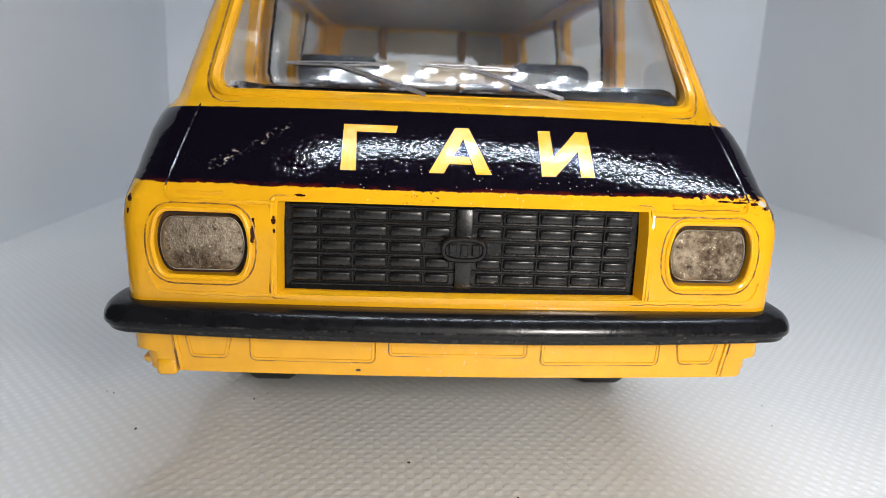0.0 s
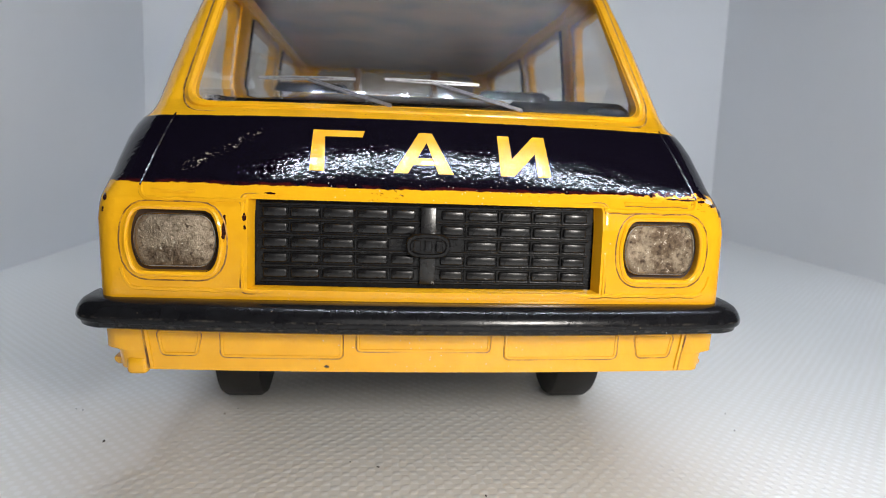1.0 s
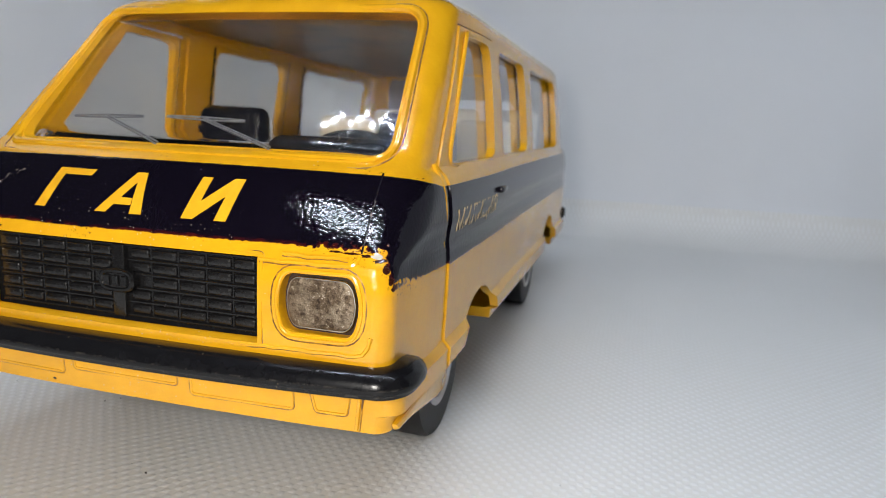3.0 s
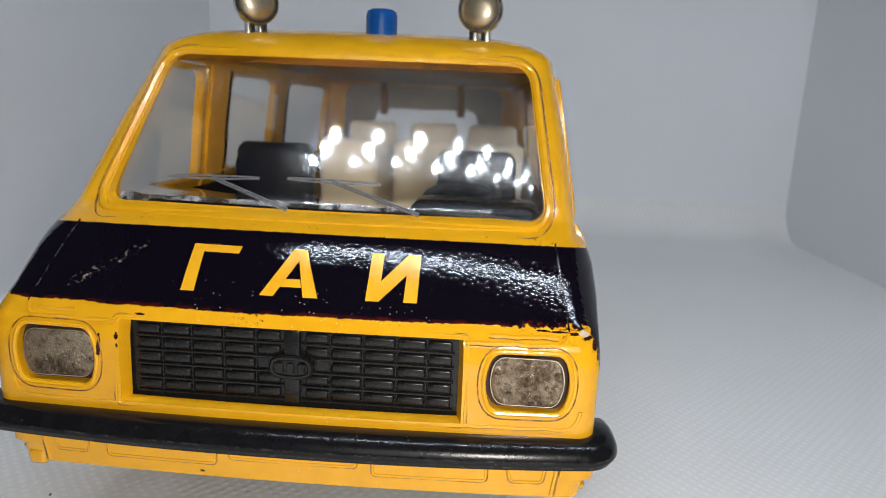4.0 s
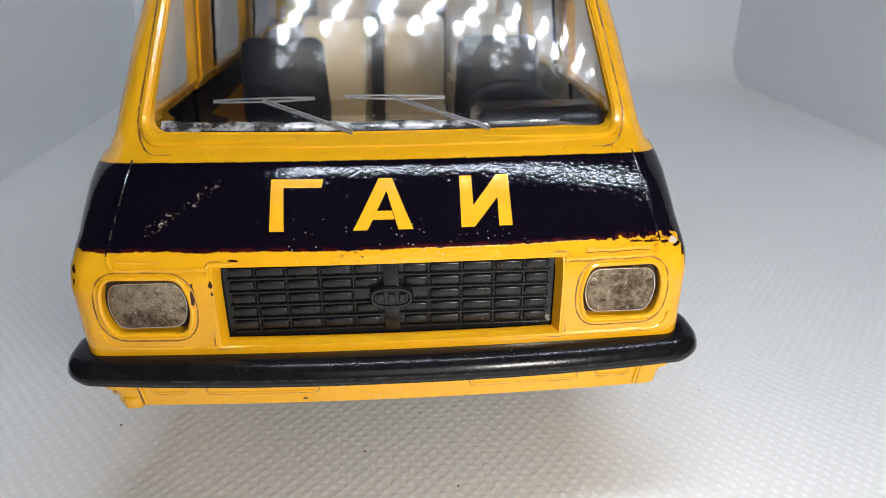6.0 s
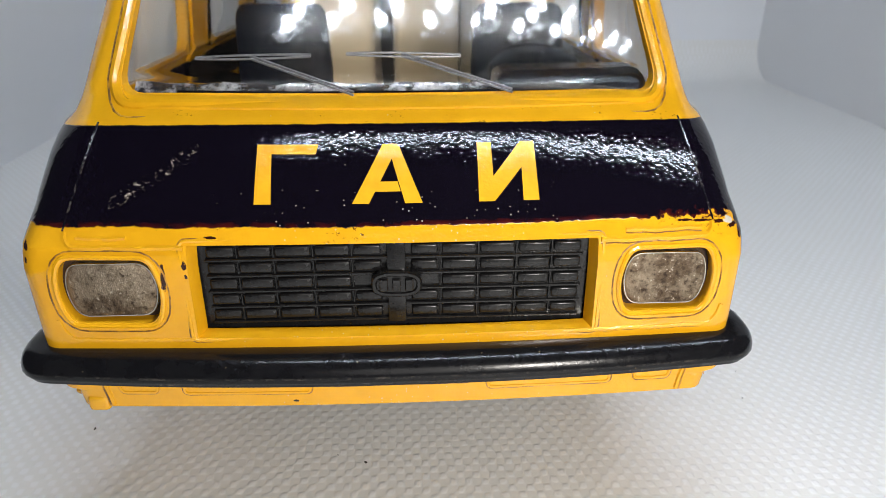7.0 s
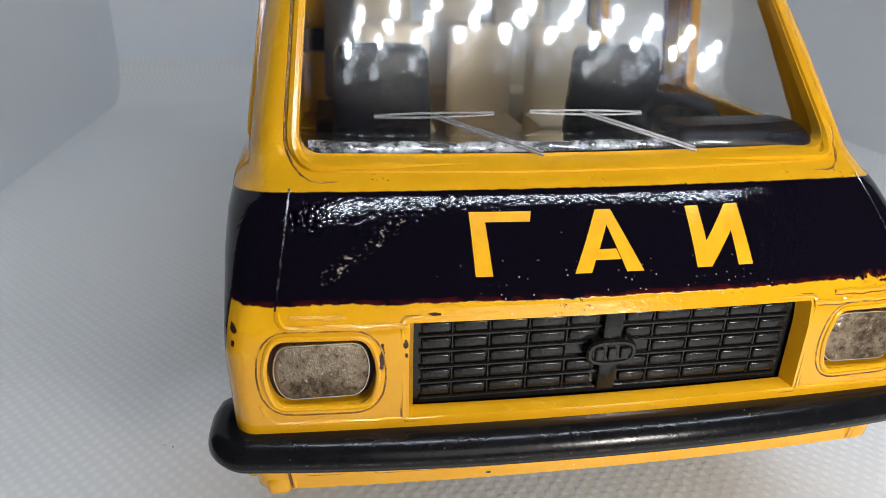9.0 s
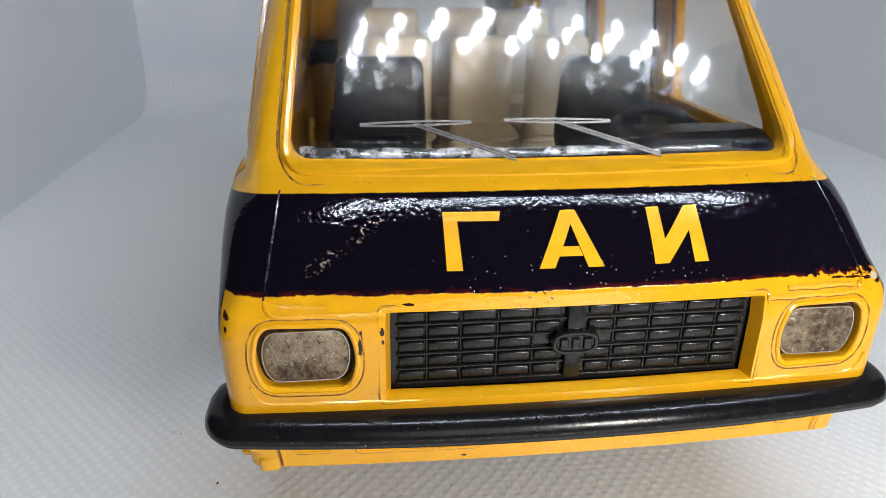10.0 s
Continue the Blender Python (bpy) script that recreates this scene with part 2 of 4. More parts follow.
# heavy mottling paints streaky amber reflections into the brown
LINING = plain("dark_brown_glossy_plastic", (0.28, 0.12, 0.02, 1), 0.34, mottled=0.75, scale=0.15, spec=0.25)
REAR_LINING = plain("grey_brown_plastic", (0.24, 0.19, 0.13, 1), 0.35, mottled=0.3, scale=0.15)
CABIN = plain("brown_cabin_plastic", (0.16, 0.085, 0.035, 1), 0.5, mottled=0.3)
BLUE = plain("blue_translucent_plastic", (0.006, 0.075, 0.30, 1), 0.22, mottled=0.2)
GLASS = glass_material("clear_plastic_glazing", 1.4)
SHIELD = glass_material("clear_plastic_windshield", 1.49, 0.009, 0.22, (0.90, 0.87, 0.81, 1))
SHEET = sheet_material()
WALLS = plain("white_matt_panel", (0.80, 0.81, 0.83, 1), 0.55, mottled=0.04, scale=0.02)
LID = plain("dark_grey_panel", (0.035, 0.036, 0.04, 1), 0.7, mottled=0.2, scale=0.05)
BOARD = plain("white_circuit_board", (0.75, 0.75, 0.73, 1), 0.5)
LED = glow("white_diode", (0.81, 0.912, 1.05, 1), LED_POWER)
def groove_material():
    m = Nodes("grime_in_casting_groove")
    grime = m.range(m.noise(0.9, 5, 0.7), 0.32, 0.54)
    m.set(color=m.mix(grime, (0.66, 0.32, 0.012, 1), (0.14, 0.055, 0.008, 1)), rough=0.5)
    return m.mat


GROOVE = groove_material()
def flange_material():
    """Rough moulded edge of the glazing: dark, with refracted light painted as bright stretches."""
    m = Nodes("glazing_edge_painted_glints")
    n = m.noise(0.45, 5, 0.7)
    m.bump(m.noise(2.5, 4), 1.0, 0.3)
    m.set(color=m.mix(m.range(n, 0.46, 0.60), (0.02, 0.02, 0.024, 1), (0.40, 0.40, 0.42, 1)), rough=0.12)
    return m.mat


FLANGE = flange_material()
def seam_material():
    m = Nodes("worn_black_edge")
    worn = m.range(m.noise(1.4, 5, 0.7), 0.50, 0.60)
    m.set(color=m.mix(worn, BLACK, (0.07, 0.06, 0.055, 1)), rough=0.2)
    return m.mat


SEAM = seam_material()
# near-black brown that paints the shade inside the headlamp recesses
SHADE_PLATE = plain("dark_brown_recess_shade", (0.045, 0.02, 0.007, 1), 0.6, mottled=0.4)
GRIT = plain("dark_grit", (0.05, 0.04, 0.035, 1), 0.8)


# ---- mesh helpers ----
def finish(me, mat, angle=32.0):
    me.transform(Matrix.Scale(MM, 4))
    me.materials.clear()
    me.materials.append(mat)
    me.polygons.foreach_set("use_smooth", [True] * len(me.polygons))
    me.set_sharp_from_angle(angle=radians(angle))
    me.update()
    return me


def link(name, me, parent, label=""):
    ob = new(name, me)
    if parent is not None:
        ob.parent = parent
    return tagged(ob, label)


def part(name, bm, mat, parent, label="", angle=32.0):
    """Links a bmesh drawn in millimetres as one mesh under parent."""
    me = bpy.data.meshes.new(name)
    bmesh.ops.recalc_face_normals(bm, faces=bm.faces)
    bm.to_mesh(me)
    bm.free()
    return link(name, finish(me, mat, angle), parent, label)


def box(bm, x0, x1, y0, y1, z0, z1, bevel=0.0, seg=2):
    """A bevelled box added to bm."""
    r = bmesh.ops.create_cube(bm, size=1.0, matrix=Matrix.LocRotScale(((x0 + x1) / 2, (y0 + y1) / 2, (z0 + z1) / 2), None, (x1 - x0, y1 - y0, z1 - z0)))
    if bevel:
        edges = {e for v in r["verts"] for e in v.link_edges}
        bmesh.ops.bevel(bm, geom=list(edges), offset=bevel, segments=seg, profile=0.5, affect="EDGES")


def turned(bm, profile, center, axis="Y", seg=32):
    """A body of revolution: profile rows of (radius, along)."""
    turn = {"X": Matrix.Rotation(radians(90), 4, "Y"), "Y": Matrix.Rotation(radians(-90), 4, "X"), "Z": Matrix.Identity(4)}[axis]
    m = Matrix.Translation(center) @ turn
    rings = []
    for r, h in profile:
        rings.append([bm.verts.new(m @ Vector((r * math.cos(a), r * math.sin(a), h))) for a in (2 * math.pi * k / seg for k in range(seg))])
    for a, b in zip(rings, rings[1:]):
        for k in range(seg):
            bm.faces.new((a[k], a[(k + 1) % seg], b[(k + 1) % seg], b[k]))
    bm.faces.new(rings[0])
    bm.faces.new(rings[-1][::-1])


def rounded(pts, r, seg=4):
    """A closed outline of 2D corner points with its corners rounded."""
    out = []
    n = len(pts)
    for i in range(n):
        p, a, b = Vector(pts[i]), Vector(pts[i - 1]), Vector(pts[(i + 1) % n])
        ra = r[i] if isinstance(r, (list, tuple)) else r
        u, v = (a - p).normalized(), (b - p).normalized()
        half = u.angle(v) / 2
        d = min(ra / math.tan(half), (a - p).length * 0.48, (b - p).length * 0.48)
        p0, p1 = p + u * d, p + v * d
        for k in range(seg + 1):
            t = k / seg
            out.append(tuple((1 - t) ** 2 * p0 + 2 * t * (1 - t) * p + t * t * p1))
    return out


def prism(outline, place):
    """A bmesh solid from a 2D outline; place(u, v, end) gives the 3D corner at end 0 or 1."""
    bm = bmesh.new()
    rings = [[bm.verts.new(place(u, v, e)) for u, v in outline] for e in (0, 1)]
    n = len(outline)
    for k in range(n):
        bm.faces.new((rings[0][k], rings[0][(k + 1) % n], rings[1][(k + 1) % n], rings[1][k]))
    bm.faces.new(rings[0][::-1])
    bm.faces.new(rings[1])
    bmesh.ops.recalc_face_normals(bm, faces=bm.faces)
    return bm


def tube(bm, pts, radius, closed=False, seg=6, flat=1.0):
    """A round bead along 3D points."""
    pts = [Vector(p) for p in pts]
    n = len(pts)
    rings = []
    for i, p in enumerate(pts):
        a = pts[i - 1] if (i or closed) else p
        b = pts[(i + 1) % n] if (i < n - 1 or closed) else p
        d = (b - a).normalized()
        side = d.cross(Vector((0, 1, 0.001)))
        side = side.normalized() if side.length > 1e-4 else Vector((1, 0, 0))
        up = side.cross(d)
        rings.append([bm.verts.new(p + radius * (math.cos(t) * side + flat * math.sin(t) * up)) for t in (2 * math.pi * k / seg for k in range(seg))])
    for i in range(n if closed else n - 1):
        a, b = rings[i], rings[(i + 1) % n]
        for k in range(seg):
            bm.faces.new((a[k], a[(k + 1) % seg], b[(k + 1) % seg], b[k]))
    if not closed:
        bm.faces.new(rings[0][::-1])
        bm.faces.new(rings[-1])


def slab(bm, rows, shift):
    """A closed sheet of even thickness: rows of points on its face, and the way to its other face."""
    shift = Vector(shift)
    faces = []
    for d in (Vector((0, 0, 0)), shift):
        grid = [[bm.verts.new(Vector(p) + d) for p in row] for row in rows]
        for a, b in zip(grid, grid[1:]):
            for k in range(len(a) - 1):
                bm.faces.new((a[k], a[k + 1], b[k + 1], b[k]))
        faces.append([*grid[0], *[r[-1] for r in grid[1:]], *grid[-1][-2::-1], *[r[0] for r in grid[-2:0:-1]]])
    a, b = faces
    for k in range(len(a)):
        bm.faces.new((a[k], a[(k + 1) % len(a)], b[(k + 1) % len(a)], b[k]))


def scratch_object(bm):
    me = bpy.data.meshes.new("scratch")
    bm.to_mesh(me)
    bm.free()
    return new("scratch", me)


def carve(base, steps):
    """Boolean steps [(operation, bmesh)] on a bmesh; returns the mesh that results."""
    ob = scratch_object(base)
    tools = []
    for op, bm in steps:
        t = scratch_object(bm)
        tools.append(t)
        mod = ob.modifiers.new("cut", "BOOLEAN")
        mod.operation, mod.object, mod.solver = op, t, "EXACT"
    bpy.context.view_layer.update()
    me = bpy.data.meshes.new_from_object(ob.evaluated_get(bpy.context.evaluated_depsgraph_get()))
    for o in (ob, *tools):
        old = o.data
        bpy.data.objects.remove(o)
        bpy.data.meshes.remove(old)
    return me


# ---- the light box ----
X0, X1, Y0, Y1, TOP = -82.0, 118.0, -165.0, 186.0, 200.0
FLOOR = -1.6
RIM_Z = 105.0
WALL_Y = 40.0


def structure(name, bm, mat, label, category):
    return tagged(part(name, bm, mat, None), label, category, kind="structure")


def sheet():
    """The white cloth on the floor, which sweeps up a little way at the back."""
    bm = bmesh.new()
    r = 12.0
    prof = [(y, FLOOR) for y in np.linspace(Y0, Y1 - r, 12)]
    prof += [(Y1 - r + r * math.sin(a), FLOOR + r - r * math.cos(a)) for a in np.linspace(0, math.pi / 2, 10)[1:]]
    top = [[bm.verts.new((x, y, z)) for x in (X0, X1)] for y, z in prof]
    low = [[bm.verts.new((x, y + (0.6 if z > FLOOR + 1 else 0), z - 0.6)) for x in (X0, X1)] for y, z in prof]
    for a, b, c, d in zip(top, top[1:], low, low[1:]):
        bm.faces.new((a[0], a[1], b[1], b[0]))
        bm.faces.new((c[0], d[0], d[1], c[1]))
        bm.faces.new((a[0], b[0], d[0], c[0]))
        bm.faces.new((a[1], c[1], d[1], b[1]))
    bm.faces.new((top[0][0], low[0][0], low[0][1], top[0][1]))
    bm.faces.new((top[-1][0], top[-1][1], low[-1][1], low[-1][0]))
    structure("floor", bm, SHEET, "white dimpled plastic cloth sweeping up at the back", "floor")


def wall(name, x0, x1, y0, y1, z0, z1, label, mat=None):
    bm = bmesh.new()
    box(bm, x0, x1, y0, y1, z0, z1)
    structure(name, bm, mat or WALLS, label, "wall")


sheet()
wall("wall_back", X0, X1, Y1, Y1 + 3, FLOOR + 12.0, RIM_Z, "smooth white back panel of the light box")
wall("wall_left", X0 - 3, X0, WALL_Y, Y1 + 3, FLOOR - 0.6, RIM_Z, "smooth white side panel of the light box")
wall("wall_right", X1, X1 + 3, WALL_Y, Y1 + 3, FLOOR - 0.6, RIM_Z, "smooth white side panel of the light box")
bm = bmesh.new()
box(bm, X0 - 60, X1 + 60, -200.0, Y1 + 60, TOP, TOP + 3)
structure("ceiling", bm, LID, "dark grey panel overhead carrying two diode strips and an added third", "ceiling")


def led_strip(x, y):
    root = tagged(new("led_strip"), "white circuit strip with a row of lit square diodes", "led strip", "diode strips under the overhead panel")
    root.location = (x * MM, y * MM, (TOP - 1.2) * MM)
    bm = bmesh.new()
    box(bm, -6, 179, -2.6, 2.6, 0, 1.2)
    part("circuit_board", bm, BOARD, root)
    first = None
    for k in range(10):
        if first is None:
            bm = bmesh.new()
            box(bm, -1.75, 1.75, -1.75, 1.75, -0.9, 0.0, 0.35, 2)
            first = part("diode", bm, LED, root)
            ob = first
        else:
            ob = link("diode", first.data, root)
        ob.location = (19.2 * k * MM, 0, 0)


led_strip(-36.0, -12.5)
led_strip(-46.0, -21.5)
# added third strip, standing in for ghost reflections off the windshield's back face
led_strip(-40.0, -17.2)

# ---- the van: shape of its body ----
def roof_rows():
    rows = []
    for k in range(1, 11):
        u = math.sin(k / 10 * math.pi / 2)
        ins = 1 - math.sqrt(max(0.0, 1 - u * u))
        rows.append((44.1 + 3.8 * u, 20.6 + 1.6 * u + 14 * ins, 1.5 + 1.0 * ins, 21.3 - 0.6 * u - 8.5 * ins, 109.0 - 0.6 * u - 14 * ins, 3.2 + 4.5 * ins, 4.5 + 4 * ins))
    return rows


# height, front at the middle, bow of the front, half width, rear, front corner radius, rear corner radius
SHAPE = np.array([
    (9.3, -0.15, 0.8, 23.5, 112.0, 1.4, 3.0),
    (10.7, -0.2, 0.8, 23.7, 112.3, 1.4, 3.0),
    (10.95, -0.22, 0.8, 24.55, 112.4, 1.5, 3.0),
    (12.8, -0.35, 0.8, 24.6, 112.6, 1.6, 3.0),
    (13.5, -1.55, 0.8, 24.05, 113.0, 1.6, 3.1),
    (16.0, -1.6, 0.8, 24.15, 113.4, 1.6, 3.2),
    (21.0, -1.55, 0.85, 24.22, 114.0, 1.6, 3.5),
    (22.6, -1.4, 0.95, 24.15, 114.0, 1.8, 3.5),
    (23.6, -0.85, 1.2, 24.35, 113.9, 2.5, 3.5),
    (24.3, -0.27, 1.4, 24.55, 113.9, 3.1, 3.5),
    (25.0, 0.33, 1.6, 24.6, 113.8, 3.3, 3.5),
    (26.0, 1.23, 1.9, 24.55, 113.7, 3.4, 3.6),
    (27.0, 2.2, 2.1, 24.45, 113.5, 3.4, 3.6),
    (28.0, 3.25, 2.3, 24.2, 113.3, 3.4, 3.7),
    (28.6, 3.94, 2.4, 23.9, 113.2, 3.3, 3.7),
    (29.0, 4.45, 2.4, 23.45, 113.1, 3.2, 3.8),
    (29.35, 5.25, 2.3, 23.1, 113.0, 2.6, 3.8),
    (29.85, 6.7, 1.9, 23.05, 112.9, 2.4, 3.9),
    (30.4, 8.05, 1.5, 23.0, 112.8, 2.2, 4.0),
    (37.0, 14.1, 1.5, 22.3, 111.0, 2.4, 4.2),
    (44.1, 20.6, 1.5, 21.25, 109.0, 3.0, 4.5),
    *roof_rows()])


def shape(z):
    return [float(np.interp(z, SHAPE[:, 0], SHAPE[:, k])) for k in range(1, 7)]


def centre(z):
    """The upper body sits a trace off the middle of the grille."""
    return float(np.interp(z, (9.3, 12.8, 14, 22, 28, 46), (-0.12, -0.1, -0.25, -0.32, -0.4, -0.35)))


def front_y(x, z):
    f, b, w, r, cf, cr = shape(z)
    return f + b * ((x - centre(z)) / w) ** 2


def flare(z):
    """How much wider the body is behind the front pillars."""
    return float(np.interp(z, (9, 22, 24.0, 28.6, 30, 44), (0.35, 0.35, 0.1, 0.1, 0.45, 0.6)))


def corner_reach(z):
    """How far back the front corner runs before the side is straight, in corner radii."""
    return float(np.interp(z, (22.2, 24.0, 28.6, 30.4, 44.0, 46.0), (1.0, 1.9, 1.9, 1.6, 1.6, 1.0)))


def side_x(z):
    return shape(z)[2] + flare(z)


def outline(z, inset):
    f, b, w, r, cf, cr = shape(z)
    f, w, r = f + inset, w - inset, r - inset
    wr = w + flare(z)
    half = []
    for s in np.linspace(0, 1, 15)[:-1]:
        x = (w - cf) * s
        half.append((x, f + b * (x / w) ** 2))
    reach = cf * corner_reach(z)
    yc = f + b * ((w - cf) / w) ** 2 + reach
    for a in np.linspace(0, math.pi / 2, 11):
        half.append((w - cf + cf * math.sin(a), yc - reach * math.cos(a)))
    for y in [*np.linspace(yc, yc + 9, 8)[1:], *np.linspace(yc + 9, r - cr, 20)[1:-1]]:
        s = min(1.0, (y - yc) / 9.0)
        half.append((w + flare(z) * s * s * (3 - 2 * s), y))
    for a in np.linspace(0, math.pi / 2, 7):
        half.append((wr - cr + cr * math.cos(a), r - cr + cr * math.sin(a)))
    for s in np.linspace(1, 0, 8)[1:]:
        half.append(((wr - cr) * s, r))
    c = centre(z)
    return [(x + c, y) for x, y in half + [(-x, y) for x, y in half[-2:0:-1]]]


def hull(inset, z0, z1):
    bm = bmesh.new()
    keys = [z for z in SHAPE[:, 0] if z0 < z < z1]
    zs = sorted({round(float(z), 3) for z in [z0, z1, *keys, *np.arange(math.ceil(z0), min(z1, 44.4), 0.75)]})
    rings = [[bm.verts.new((x, y, z)) for x, y in outline(min(max(z + (inset if z > 44 else 0), 9.3), 47.9), inset)] for z in zs]
    n = len(rings[0])
    for a, b in zip(rings, rings[1:]):
        for k in range(n):
            bm.faces.new((a[k], a[(k + 1) % n], b[(k + 1) % n], b[k]))
    bm.faces.new(rings[0][::-1])
    bm.faces.new(rings[-1])
    bmesh.ops.recalc_face_normals(bm, faces=bm.faces)
    return bm


def along_x(pts, x0, x1):
    return prism(pts, lambda u, v, e: (x1 if e else x0, u, v))


def along_y(pts, y0, y1):
    return prism(pts, lambda u, v, e: (u, y1 if e else y0, v))


def arch(y, x0, x1, r=9.6, z=6.9):
    pts = [(y + r * math.cos(a), z + r * math.sin(a)) for a in np.linspace(0, math.pi, 25)]
    pts = [(y + r, 3.0)] + pts + [(y - r, 3.0)]
    return along_x(pts, x0, x1)


AXLE_F, AXLE_R = 25.0, 87.0
WS = rounded([(-19.95, 30.25), (19.8, 30.25), (18.1, 43.95), (-18.75, 43.95)], [1.5, 1.5, 2.2, 2.2], 6)
DOOR_WINDOW = rounded([(16.4, 29.5), (36.4, 29.5), (36.4, 42.5), (26.8, 42.5)], [1.0, 1.6, 1.6, 1.2], 5)
SIDE_WINDOWS = {-1: ((45.4, 65.2), (73.0, 103.0)), 1: ((42.5, 62.0), (68.0, 100.0))}
REAR_WINDOW = rounded([(-16.0, 29.8), (16.0, 29.8), (15.0, 41.8), (-15.0, 41.8)], 2.0, 5)
DOOR = [(12.6, 11.2), (38.8, 11.2), (38.8, 43.3), (25.3, 43.3), (13.6, 29.4)]
# middle and half width of each headlamp block
LAMPS = {-1: (-18.72, 2.95), 1: (18.33, 2.84)}
GRILLE = [(-12.8, 16.3), (12.8, 16.3), (12.8, 22.6), (-12.8, 22.6)]


def grown(pts, d):
    """The outline moved outwards by d."""
    out = []
    n = len(pts)
    area = sum(pts[i - 1][0] * pts[i][1] - pts[i][0] * pts[i - 1][1] for i in range(n))
    s = 1 if area > 0 else -1
    for i in range(n):
        a, p, b = Vector(pts[i - 1]), Vector(pts[i]), Vector(pts[(i + 1) % n])
        n1 = Vector(((p - a).y, -(p - a).x)).normalized() * s if (p - a).length > 1e-6 else Vector((0, 0))
        n2 = Vector(((b - p).y, -(b - p).x)).normalized() * s if (b - p).length > 1e-6 else Vector((0, 0))
        m = n1 + n2
        out.append(tuple(p + m * (d / max(0.4, 0.5 * m.length_squared))))
    return out


def lamp_outline(side, grow, c=0.6):
    """A barrel: flat above and below, bowed at its ends; c: how far the corners are rounded."""
    xc, hw = LAMPS[side]
    hw, hh = hw + grow, 1.95 + grow
    bow = lambda v: hw * (1.0 - 0.19 * (v / hh) ** 2)
    right = [(bow(v), v) for v in np.linspace(-(hh - c), hh - c, 9)]
    for t in (0.25, 0.5, 0.75, 1.0):
        right.append(((1 - t) ** 2 * bow(hh - c) + 2 * t * (1 - t) * bow(hh) + t * t * (bow(hh) - c), hh - c * (1 - t) ** 2))
    right = [(u, -v) for u, v in right[:8:-1]] + right
    return [(xc + u, 19.55 + v) for u, v in right + [(-u, v) for u, v in right[::-1]]]


def flared(u, v, end):
    """The recess of the grille opens towards the front."""
    return (u, 0.5, v) if end else (u * 1.07, -2.2, 19.45 + (v - 19.45) * 1.1)


def build_body(van):
    steps = [("DIFFERENCE", hull(1.1, 10.8, 46.2)), ("DIFFERENCE", along_y(WS, 0, 27)),
             *[("DIFFERENCE", along_x(rounded([(y0, 29.6), (y1, 29.6), (y1, 42.6), (y0, 42.6)], 2.0, 5), *((10, 30) if side > 0 else (-30, -10))))
               for side, spans in SIDE_WINDOWS.items() for y0, y1 in spans],
             ("DIFFERENCE", along_y(REAR_WINDOW, 100, 120)),
             ("DIFFERENCE", along_x(grown(DOOR, 0.22), 18.0, 30)), ("DIFFERENCE", along_x(grown(DOOR, 0.22), -30, -18.0)),
             ("DIFFERENCE", arch(26.8, 14, 30, 10.2, 5.2)), ("DIFFERENCE", arch(26.8, -30, -14, 10.2, 5.2)),
             ("DIFFERENCE", arch(AXLE_R, 14, 30)), ("DIFFERENCE", arch(AXLE_R, -30, -14)),
             ("DIFFERENCE", along_y(lamp_outline(-1, 0.34), -6, 0.4)), ("DIFFERENCE", along_y(lamp_outline(1, 0.34), -6, 0.4)),
             ("DIFFERENCE", prism(GRILLE, flared))]
    me = carve(hull(0.0, 9.3, 47.9), steps)
    me.name = "body"
    link("body", finish(me, PAINT, 28), van, "glossy yellow body with a chipped black belt")
    for side in (1, -1):
        s = (lambda a, b: (a, b)) if side > 0 else (lambda a, b: (-b, -a))
        steps = [("INTERSECT", along_x(DOOR, *s(17.5, 30))), ("DIFFERENCE", hull(0.85, 8.0, 46.4)),
                 ("DIFFERENCE", along_x(DOOR_WINDOW, *s(10, 30))), ("DIFFERENCE", arch(26.8, *s(10, 30), 10.2, 5.2))]
        me = carve(hull(-0.18, 9.3, 47.6), steps)
        me.name = "front_door"
        door = link("front_door", finish(me, PAINT, 28), van, "yellow door with black belt, closed")
        bm = bmesh.new()
        tube(bm, [(side * (side_x(z) - 0.05) + centre(z), y, z) for y, z in grown(DOOR_WINDOW, 0.35)], 0.24, True, 6)
        part("window_frame", bm, PAINT_Y, door)
        bm = bmesh.new()
        box(bm, *s(side_x(25.8) + 0.1 + side * centre(25.8), side_x(25.8) + 0.75 + side * centre(25.8)), 34.0, 37.0, 25.4, 26.1, 0.2)
        part("handle", bm, PAINT, door)
        bm = bmesh.new()
        rows = []
        for z in np.linspace(29.0, 42.9, 8):
            lo = max(15.2, 16.0 + (z - 29.5) * 0.76)
            rows.append([(side * (side_x(z) - 1.3) + centre(z), y, z) for y in np.linspace(lo, 37.0, 5)])
        slab(bm, rows, (side * 0.4, 0, 0))
        part("pane", bm, GLASS, door).visible_shadow = False


def pane_side(van, side, y0, y1):
    bm = bmesh.new()
    rows = [[(side * (side_x(z) - 1.7) + centre(z), y, z) for y in np.linspace(y0, y1, 6)] for z in np.linspace(28.9, 43.1, 8)]
    slab(bm, rows, (side * 0.4, 0, 0))
    part("side_window", bm, GLASS, van, "clear plastic pane").visible_shadow = False


